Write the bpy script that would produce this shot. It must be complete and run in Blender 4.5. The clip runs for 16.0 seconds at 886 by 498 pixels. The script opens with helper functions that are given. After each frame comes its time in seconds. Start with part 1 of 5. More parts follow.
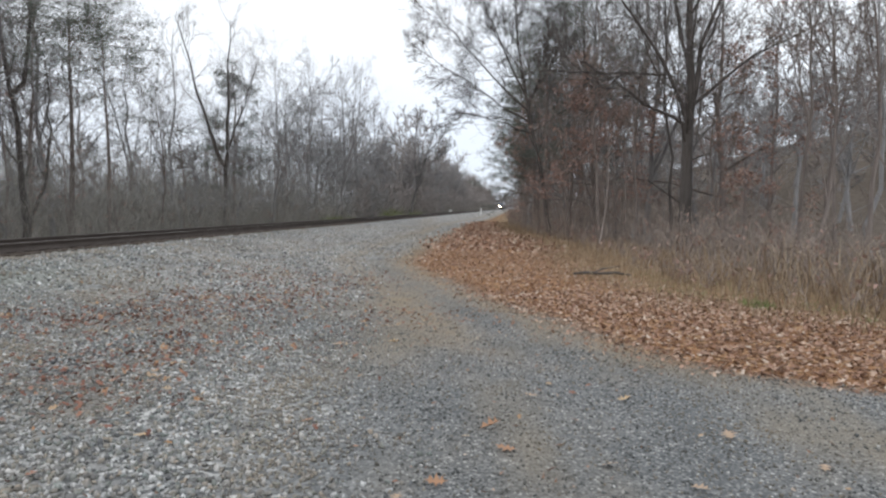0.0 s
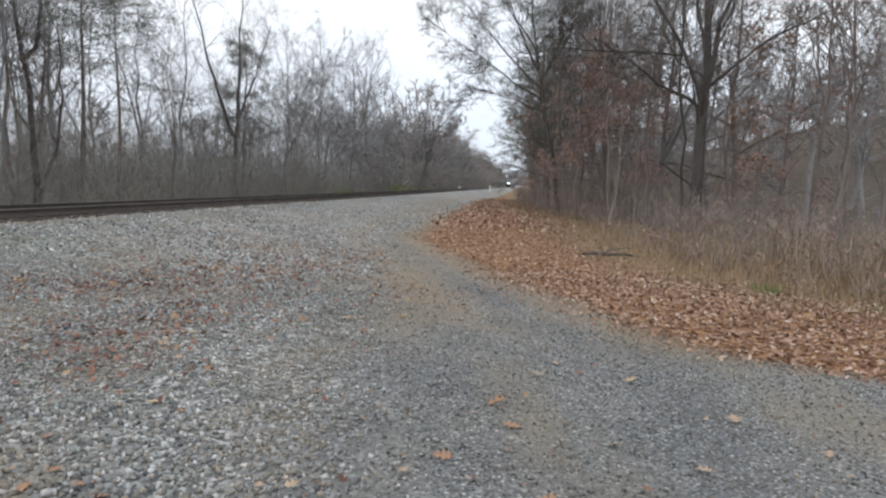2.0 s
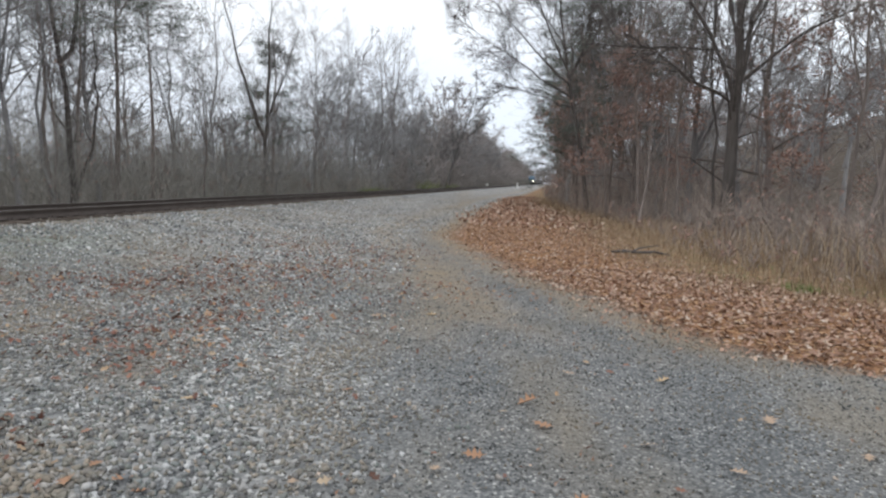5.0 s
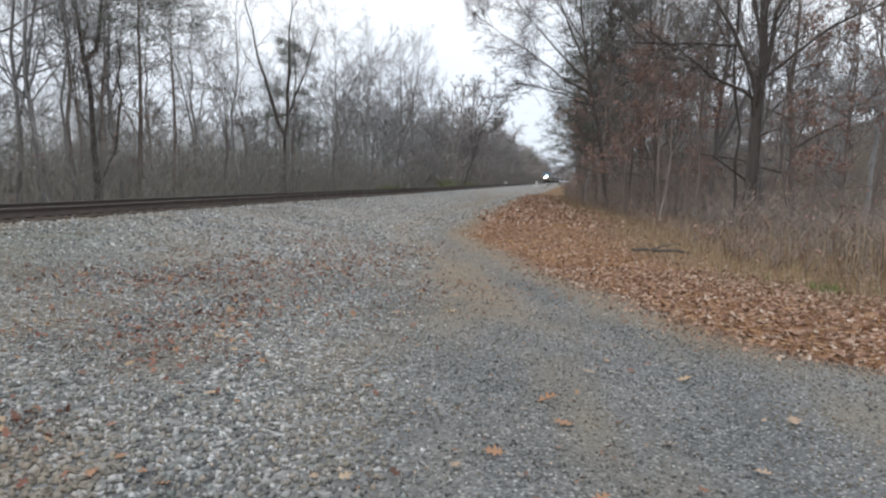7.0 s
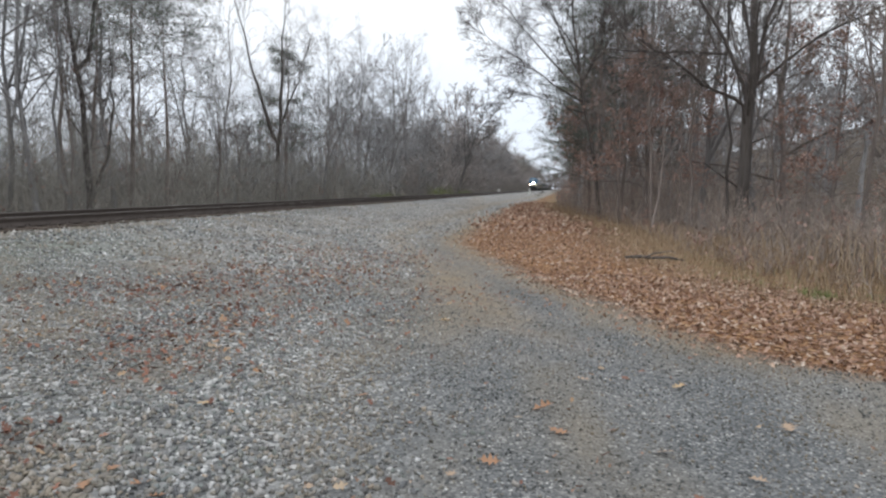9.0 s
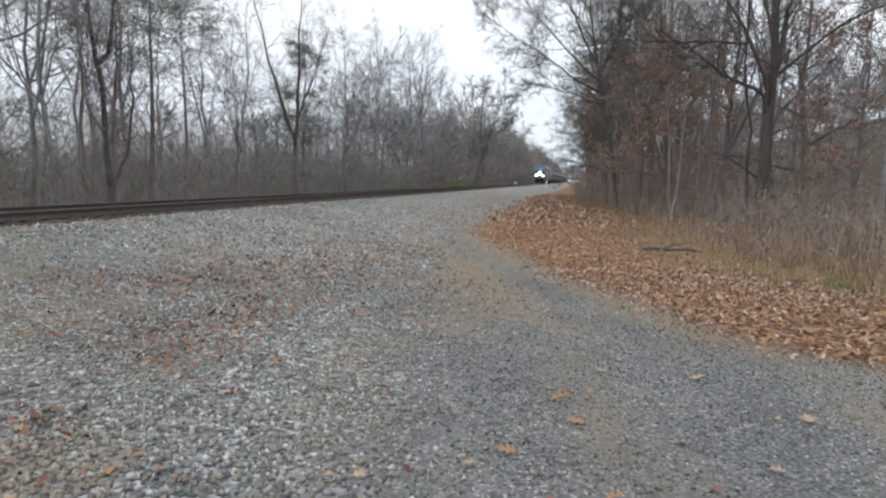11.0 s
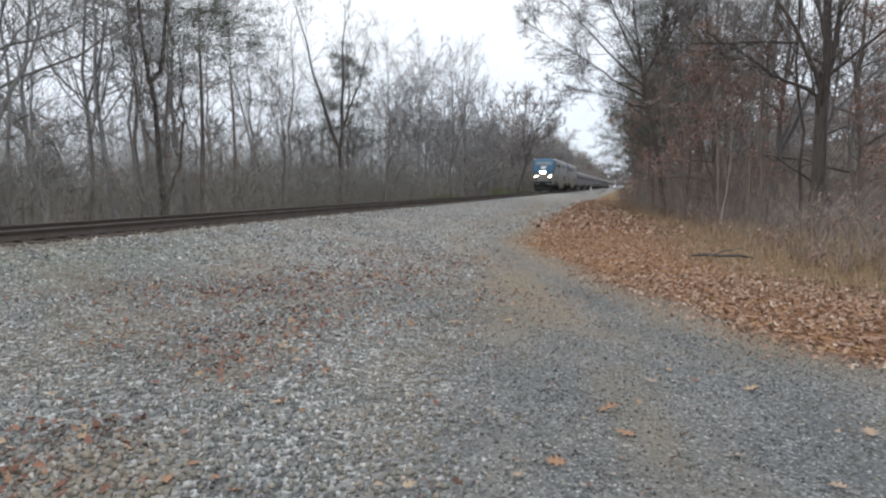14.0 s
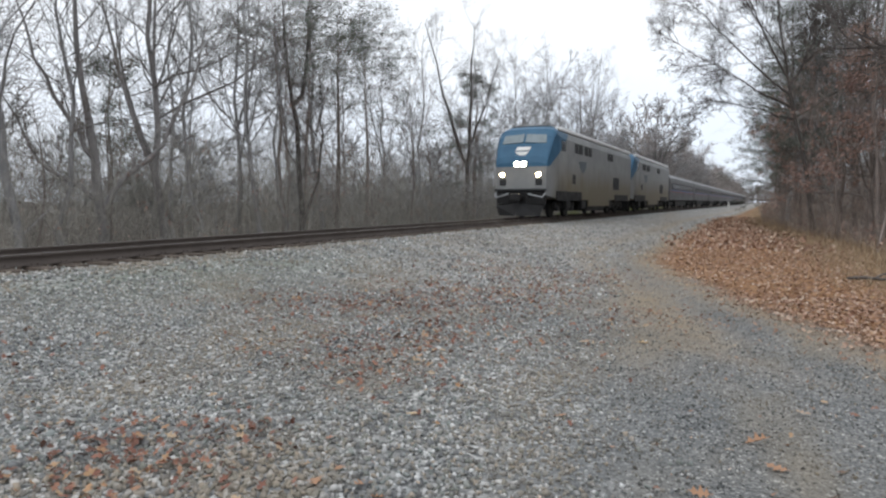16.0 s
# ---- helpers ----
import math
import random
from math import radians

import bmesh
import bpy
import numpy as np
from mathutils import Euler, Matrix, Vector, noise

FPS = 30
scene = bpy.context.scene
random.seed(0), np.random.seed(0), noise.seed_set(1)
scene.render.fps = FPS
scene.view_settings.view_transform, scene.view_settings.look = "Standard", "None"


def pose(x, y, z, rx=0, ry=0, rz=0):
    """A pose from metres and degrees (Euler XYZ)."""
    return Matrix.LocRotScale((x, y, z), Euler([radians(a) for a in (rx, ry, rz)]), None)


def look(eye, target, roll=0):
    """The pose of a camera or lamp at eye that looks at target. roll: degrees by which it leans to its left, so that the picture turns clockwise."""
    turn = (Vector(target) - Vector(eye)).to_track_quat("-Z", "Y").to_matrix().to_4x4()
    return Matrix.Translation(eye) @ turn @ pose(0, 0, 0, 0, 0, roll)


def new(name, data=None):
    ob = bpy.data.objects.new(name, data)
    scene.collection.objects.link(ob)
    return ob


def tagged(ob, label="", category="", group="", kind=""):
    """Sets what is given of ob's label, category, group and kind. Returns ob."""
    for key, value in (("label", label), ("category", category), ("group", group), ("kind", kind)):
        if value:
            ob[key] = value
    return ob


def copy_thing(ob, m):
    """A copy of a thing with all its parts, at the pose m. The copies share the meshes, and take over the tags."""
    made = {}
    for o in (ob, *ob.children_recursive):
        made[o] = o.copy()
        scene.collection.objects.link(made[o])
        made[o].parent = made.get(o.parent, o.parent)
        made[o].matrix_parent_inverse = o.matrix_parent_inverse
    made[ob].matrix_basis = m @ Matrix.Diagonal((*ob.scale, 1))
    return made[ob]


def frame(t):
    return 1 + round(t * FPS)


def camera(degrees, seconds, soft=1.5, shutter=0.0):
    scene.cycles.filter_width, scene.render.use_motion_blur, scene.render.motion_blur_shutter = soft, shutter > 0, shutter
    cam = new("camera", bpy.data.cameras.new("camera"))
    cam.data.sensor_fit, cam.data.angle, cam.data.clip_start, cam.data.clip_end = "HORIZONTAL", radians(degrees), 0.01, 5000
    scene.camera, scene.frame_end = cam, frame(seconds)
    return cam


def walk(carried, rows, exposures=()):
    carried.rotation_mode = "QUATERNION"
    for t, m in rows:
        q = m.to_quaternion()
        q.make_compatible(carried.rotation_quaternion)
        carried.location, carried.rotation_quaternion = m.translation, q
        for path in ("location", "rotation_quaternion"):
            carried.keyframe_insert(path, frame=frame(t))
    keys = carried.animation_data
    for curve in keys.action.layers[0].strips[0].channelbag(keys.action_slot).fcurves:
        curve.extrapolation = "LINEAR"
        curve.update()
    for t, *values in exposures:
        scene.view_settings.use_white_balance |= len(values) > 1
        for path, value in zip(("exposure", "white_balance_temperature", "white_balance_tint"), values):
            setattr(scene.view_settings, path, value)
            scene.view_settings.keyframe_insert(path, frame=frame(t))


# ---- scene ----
# The track runs along y, the camera stands beside it near the origin, z = 0 is the gravel under it.
LENS = 66.34
PATH = [  # seconds, x, y, z, yaw, pitch, roll
    (0.0, 0.063, 0.037, 1.585, 6.05, -3.45, -0.12),
    (0.5, 0.040, 0.032, 1.577, 6.55, -3.08, 0.01),
    (1.0, 0.026, 0.031, 1.584, 7.66, -3.93, -0.92),
    (1.5, 0.037, 0.027, 1.584, 7.10, -4.83, -1.55),
    (2.0, 0.033, 0.025, 1.593, 6.80, -5.47, -1.61),
    (2.5, 0.036, 0.027, 1.598, 7.63, -5.22, -1.26),
    (3.0, 0.026, 0.028, 1.601, 7.81, -5.17, -0.58),
    (3.5, 0.031, 0.024, 1.595, 8.11, -5.24, -0.38),
    (4.0, 0.018, 0.029, 1.595, 8.29, -5.93, -0.44),
    (4.2, 0.013, 0.021, 1.601, 8.63, -5.72, -0.98),
    (6.3, 0.015, 0.018, 1.601, 9.94, -5.71, -1.32),
    (6.5, 0.015, 0.015, 1.593, 10.54, -5.70, -1.60),
    (7.0, -0.002, 0.015, 1.595, 10.65, -5.94, -1.39),
    (7.5, -0.002, 0.017, 1.601, 10.39, -5.85, -1.11),
    (8.0, 0.007, 0.018, 1.607, 10.11, -5.02, -1.13),
    (8.5, 0.002, 0.016, 1.601, 9.54, -5.02, -1.30),
    (9.0, -0.008, 0.016, 1.599, 10.08, -5.27, -1.22),
    (9.2, -0.012, 0.016, 1.593, 10.19, -5.62, -1.46),
    (11.3, -0.010, -0.010, 1.588, 11.82, -5.93, -1.05),
    (11.5, -0.001, -0.008, 1.590, 12.07, -5.95, -1.17),
    (12.0, -0.020, -0.014, 1.583, 12.14, -6.13, -1.47),
    (12.5, -0.024, -0.010, 1.591, 11.91, -6.11, -1.41),
    (13.0, -0.019, -0.022, 1.592, 12.27, -5.58, -1.27),
    (13.5, -0.023, -0.030, 1.602, 13.38, -5.59, -0.42),
    (14.0, -0.019, -0.028, 1.612, 15.09, -5.29, -0.03),
    (14.5, -0.025, -0.033, 1.616, 16.76, -5.28, 0.35),
    (15.0, -0.050, -0.056, 1.623, 20.51, -5.38, 0.79),
    (15.5, -0.070, -0.086, 1.640, 23.49, -4.29, 0.50),
    (16.0, -0.078, -0.108, 1.636, 25.60, -3.97, -0.01),
]
cam = camera(LENS, 16.0, soft=2.35)
walk(cam, [(t, pose(x, y, z, 90 + p, r, w)) for t, x, y, z, w, p, r in PATH])

# ---- light: an overcast winter sky ----
SUN_EL, SUN_ROT = 38.0, 200.0


def make_world():
    w = bpy.data.worlds.new("overcast_sky")
    scene.world = w
    w.use_nodes = True
    nt = w.node_tree
    bg = nt.nodes["Background"]
    sky = nt.nodes.new("ShaderNodeTexSky")
    sky.sky_type, sky.sun_disc = "NISHITA", False
    sky.sun_elevation, sky.sun_rotation = radians(SUN_EL), radians(SUN_ROT)
    scale = nt.nodes.new("ShaderNodeVectorMath")
    scale.operation = "SCALE"
    scale.inputs["Scale"].default_value = 0.10
    nt.links.new(sky.outputs[0], scale.inputs[0])
    co = nt.nodes.new("ShaderNodeTexCoord")
    cloud = nt.nodes.new("ShaderNodeTexNoise")
    cloud.inputs["Scale"].default_value = 2.2
    cloud.inputs["Detail"].default_value = 4
    nt.links.new(co.outputs["Generated"], cloud.inputs["Vector"])
    ramp = nt.nodes.new("ShaderNodeValToRGB")
    ramp.color_ramp.elements[0].position, ramp.color_ramp.elements[1].position = 0.3, 0.7
    ramp.color_ramp.elements[0].color = (0.885, 0.93, 1.0, 1)
    ramp.color_ramp.elements[1].color = (1.01, 1.035, 1.065, 1)
    nt.links.new(cloud.outputs[0], ramp.inputs[0])
    sep = nt.nodes.new("ShaderNodeSeparateXYZ")
    nt.links.new(co.outputs["Generated"], sep.inputs[0])
    low = nt.nodes.new("ShaderNodeValToRGB")
    low.color_ramp.elements[0].position, low.color_ramp.elements[1].position = 0.0, 0.22
    low.color_ramp.elements[0].color = (0.74, 0.78, 0.87, 1)
    low.color_ramp.elements[1].color = (1, 1, 1, 1)
    nt.links.new(sep.outputs[2], low.inputs[0])
    haze = nt.nodes.new("ShaderNodeMix")
    haze.data_type, haze.blend_type = "RGBA", "MULTIPLY"
    haze.inputs[0].default_value = 1.0
    nt.links.new(ramp.outputs[0], haze.inputs[6])
    nt.links.new(low.outputs[0], haze.inputs[7])
    mix = nt.nodes.new("ShaderNodeMix")
    mix.data_type = "RGBA"
    mix.inputs[0].default_value = 0.85
    nt.links.new(scale.outputs[0], mix.inputs[6])
    nt.links.new(haze.outputs[2], mix.inputs[7])
    nt.links.new(mix.outputs[2], bg.inputs[0])
    bg.inputs[1].default_value = 1.0


make_world()
sun = new("sun", bpy.data.lights.new("sun", "SUN"))
sun.data.energy, sun.data.angle, sun.data.color = 0.5, radians(60), (1.0, 0.97, 0.93)
sun.matrix_world = look((0, 0, 100), (math.sin(radians(SUN_ROT)) * -80, math.cos(radians(SUN_ROT)) * -80, 0))
scene.view_settings.exposure = 0.31


# ---- materials ----
def nodes_of(name, rough=0.9, metal=0.0):
    m = bpy.data.materials.new(name)
    m.use_nodes = True
    nt = m.node_tree
    b = nt.nodes["Principled BSDF"]
    b.inputs["Roughness"].default_value = rough
    b.inputs["Metallic"].default_value = metal
    b.inputs["Specular IOR Level"].default_value = 0.25
    return m, nt, b


def tex_noise(nt, scale, detail=4, space="Object", stretch=None):
    co = nt.nodes.new("ShaderNodeTexCoord")
    n = nt.nodes.new("ShaderNodeTexNoise")
    n.inputs["Scale"].default_value = scale
    n.inputs["Detail"].default_value = detail
    src = co.outputs[space]
    if stretch:
        mp = nt.nodes.new("ShaderNodeMapping")
        mp.inputs["Scale"].default_value = stretch
        nt.links.new(src, mp.inputs[0])
        src = mp.outputs[0]
    nt.links.new(src, n.inputs["Vector"])
    return n.outputs[0]


def ramp_of(nt, fac, stops):
    r = nt.nodes.new("ShaderNodeValToRGB")
    els = r.color_ramp.elements
    while len(els) < len(stops):
        els.new(0.5)
    for e, (p, c) in zip(els, stops):
        e.position, e.color = p, (*c, 1)
    nt.links.new(fac, r.inputs[0])
    return r.outputs[0]


def blend(nt, fac, a, b, how="MIX"):
    m = nt.nodes.new("ShaderNodeMix")
    m.data_type, m.blend_type = "RGBA", how
    for sock, v in ((m.inputs[0], fac), (m.inputs[6], a), (m.inputs[7], b)):
        if isinstance(v, (int, float)):
            sock.default_value = v
        elif isinstance(v, tuple):
            sock.default_value = (*v, 1)
        else:
            nt.links.new(v, sock)
    return m.outputs[2]


def calc(nt, op, a, b=0.0, clamp=False):
    m = nt.nodes.new("ShaderNodeMath")
    m.operation, m.use_clamp = op, clamp
    for sock, v in zip(m.inputs, (a, b)):
        if isinstance(v, (int, float)):
            sock.default_value = v
        else:
            nt.links.new(v, sock)
    return m.outputs[0]


def bump(nt, b, height, strength=0.4, dist=0.02):
    n = nt.nodes.new("ShaderNodeBump")
    n.inputs["Strength"].default_value, n.inputs["Distance"].default_value = strength, dist
    nt.links.new(height, n.inputs["Height"])
    nt.links.new(n.outputs[0], b.inputs["Normal"])


def island(nt):
    return nt.nodes.new("ShaderNodeNewGeometry").outputs["Random Per Island"]


def mat_island(name, stops, rough=0.9, grain=30.0, relief=0.0, soil=None):
    """A material whose pieces each take a colour of their own, with grain."""
    m, nt, b = nodes_of(name, rough)
    c = ramp_of(nt, island(nt), stops)
    n = tex_noise(nt, grain, 3)
    c = blend(nt, 0.5, c, ramp_of(nt, n, [(0.25, (0.45, 0.45, 0.45)), (0.75, (1, 1, 1))]), "MULTIPLY")
    if soil:
        patch = tex_noise(nt, 0.9, 6, stretch=(1.0, 0.7, 1.0))
        c = blend(nt, ramp_of(nt, patch, [(0.47, (0, 0, 0)), (0.66, (0.6, 0.6, 0.6))]), c, soil)
        damp = tex_noise(nt, 0.55, 5)
        c = blend(nt, 0.8, c, ramp_of(nt, damp, [(0.34, (0.78, 0.80, 0.82)), (0.54, (1, 1, 1))]), "MULTIPLY")
    nt.links.new(c, b.inputs["Base Color"])
    if relief:
        bump(nt, b, n, 0.5, relief)
    return m


def mat_bark(name, dark, light, moss=None):
    m, nt, b = nodes_of(name, 0.95)
    n1 = tex_noise(nt, 7, 5, stretch=(1, 1, 0.22))
    n2 = tex_noise(nt, 0.8, 3)
    c = ramp_of(nt, n1, [(0.3, dark), (0.7, light)])
    c = blend(nt, calc(nt, "MULTIPLY", n2, 0.6), c, moss or tuple(v * 1.2 for v in light))
    info = nt.nodes.new("ShaderNodeObjectInfo").outputs["Random"]
    c = blend(nt, 1.0, c, ramp_of(nt, info, [(0, (0.7, 0.68, 0.66)), (1, (1.15, 1.12, 1.1))]), "MULTIPLY")
    nt.links.new(c, b.inputs["Base Color"])
    bump(nt, b, n1, 0.7, 0.03)
    return m


def mat_plain(name, colour, rough=0.6, metal=0.0, dirt=0.25, scale=3.0):
    m, nt, b = nodes_of(name, rough, metal)
    n = tex_noise(nt, scale, 5)
    n2 = tex_noise(nt, scale * 9, 3)
    c = blend(nt, calc(nt, "MULTIPLY", n, dirt * 2, True), colour, tuple(v * 0.45 + 0.012 for v in colour))
    c = blend(nt, 0.15, c, ramp_of(nt, n2, [(0.3, (0.6, 0.58, 0.55)), (0.7, (1, 1, 1))]), "MULTIPLY")
    nt.links.new(c, b.inputs["Base Color"])
    nt.links.new(ramp_of(nt, n, [(0.2, (rough * 0.8,) * 3), (0.8, (min(1, rough * 1.3),) * 3)]), b.inputs["Roughness"])
    return m


def mat_glow(name, colour, strength):
    m, nt, b = nodes_of(name, 0.3)
    b.inputs["Base Color"].default_value = (0.02, 0.02, 0.02, 1)
    b.inputs["Emission Color"].default_value = (*colour, 1)
    b.inputs["Emission Strength"].default_value = strength
    return m


def mat_ground():
    m, nt, b = nodes_of("gravel_and_litter", 0.95)

    def mask(name):
        a = nt.nodes.new("ShaderNodeAttribute")
        a.attribute_name = name
        return a.outputs["Fac"]

    def cells(scale):
        co = nt.nodes.new("ShaderNodeTexCoord")
        v = nt.nodes.new("ShaderNodeTexVoronoi")
        v.inputs["Scale"].default_value = scale
        nt.links.new(co.outputs["Object"], v.inputs["Vector"])
        return v
    v1, v2, v3 = cells(22), cells(60), cells(14)
    big = tex_noise(nt, 0.35, 4)
    mid = tex_noise(nt, 2.5, 5)
    fine = tex_noise(nt, 90, 3)
    sep = nt.nodes.new("ShaderNodeSeparateColor")
    nt.links.new(v1.outputs["Color"], sep.inputs[0])
    stone = ramp_of(nt, sep.outputs[0], [(0, (0.12, 0.125, 0.124)), (0.5, (0.26, 0.262, 0.256)), (0.85, (0.39, 0.39, 0.375)), (1, (0.66, 0.66, 0.64))])
    sep2 = nt.nodes.new("ShaderNodeSeparateColor")
    nt.links.new(v2.outputs["Color"], sep2.inputs[0])
    grit = ramp_of(nt, sep2.outputs[1], [(0, (0.10, 0.106, 0.11)), (0.55, (0.215, 0.223, 0.226)), (0.9, (0.32, 0.32, 0.31)), (1, (0.6, 0.6, 0.57))])
    dust = ramp_of(nt, fine, [(0.3, (0.15, 0.132, 0.105)), (0.7, (0.34, 0.30, 0.235))])
    road = blend(nt, calc(nt, "MULTIPLY", big, 0.2, True), grit, dust)
    patch = tex_noise(nt, 0.9, 5, stretch=(1.0, 0.35, 1.0))
    road = blend(nt, ramp_of(nt, patch, [(0.44, (0, 0, 0)), (0.64, (0.8, 0.8, 0.8))]), road, dust)
    rut = ramp_of(nt, sep2.outputs[1], [(0, (0.08, 0.085, 0.088)), (0.6, (0.155, 0.162, 0.164)), (0.95, (0.26, 0.262, 0.255)), (1, (0.5, 0.5, 0.47))])
    road = blend(nt, calc(nt, "MULTIPLY", mask("rut"), ramp_of(nt, patch, [(0.3, (1, 1, 1)), (0.62, (0.15, 0.15, 0.15))])), road, rut)
    c = blend(nt, mask("road"), stone, road)
    c = blend(nt, calc(nt, "MULTIPLY", mask("dust"), ramp_of(nt, mid, [(0.3, (0.25,) * 3), (0.7, (1,) * 3)])), c, ramp_of(nt, fine, [(0.3, (0.22, 0.20, 0.18)), (0.7, (0.45, 0.41, 0.37))]))
    c = blend(nt, 0.8, c, ramp_of(nt, tex_noise(nt, 0.55, 5), [(0.34, (0.78, 0.80, 0.82)), (0.54, (1, 1, 1))]), "MULTIPLY")
    c = blend(nt, calc(nt, "MULTIPLY", mask("moss"), mid), c, (0.15, 0.18, 0.12))
    c = blend(nt, ramp_of(nt, tex_noise(nt, 0.7, 4, stretch=(1.0, 0.5, 1.0)), [(0.53, (0, 0, 0)), (0.72, (0.5, 0.5, 0.5))]), c, ramp_of(nt, fine, [(0.3, (0.12, 0.10, 0.075)), (0.7, (0.32, 0.27, 0.20))]))
    c = blend(nt, calc(nt, "MULTIPLY", mask("tan"), calc(nt, "MULTIPLY", mid, 1.5, True), True), c, (0.29, 0.225, 0.15))
    sep3 = nt.nodes.new("ShaderNodeSeparateColor")
    nt.links.new(v3.outputs["Color"], sep3.inputs[0])
    litter = ramp_of(nt, sep3.outputs[0], [(0, (0.091, 0.047, 0.023)), (0.4, (0.221, 0.111, 0.055)), (0.8, (0.338, 0.182, 0.091)), (1, (0.468, 0.312, 0.182))])
    wobble = calc(nt, "SUBTRACT", mid, 0.5)
    lm = calc(nt, "ADD", mask("leaf"), calc(nt, "MULTIPLY", wobble, calc(nt, "MULTIPLY", calc(nt, "MULTIPLY", mask("leaf"), calc(nt, "SUBTRACT", 1.0, mask("leaf"))), 6.0)), True)
    c = blend(nt, lm, c, litter)
    grass = ramp_of(nt, fine, [(0.3, (0.13, 0.105, 0.06)), (0.7, (0.31, 0.24, 0.14))])
    c = blend(nt, calc(nt, "MULTIPLY", mask("grass"), ramp_of(nt, mid, [(0.3, (0.1,) * 3), (0.7, (1,) * 3)])), c, grass)
    floor = ramp_of(nt, mid, [(0.3, (0.085, 0.070, 0.058)), (0.7, (0.175, 0.145, 0.115))])
    c = blend(nt, mask("wood"), c, floor)
    nt.links.new(c, b.inputs["Base Color"])
    h = calc(nt, "ADD", calc(nt, "MULTIPLY", v1.outputs["Distance"], -1.0), calc(nt, "MULTIPLY", fine, 0.3))
    bump(nt, b, h, 0.8, 0.03)
    return m


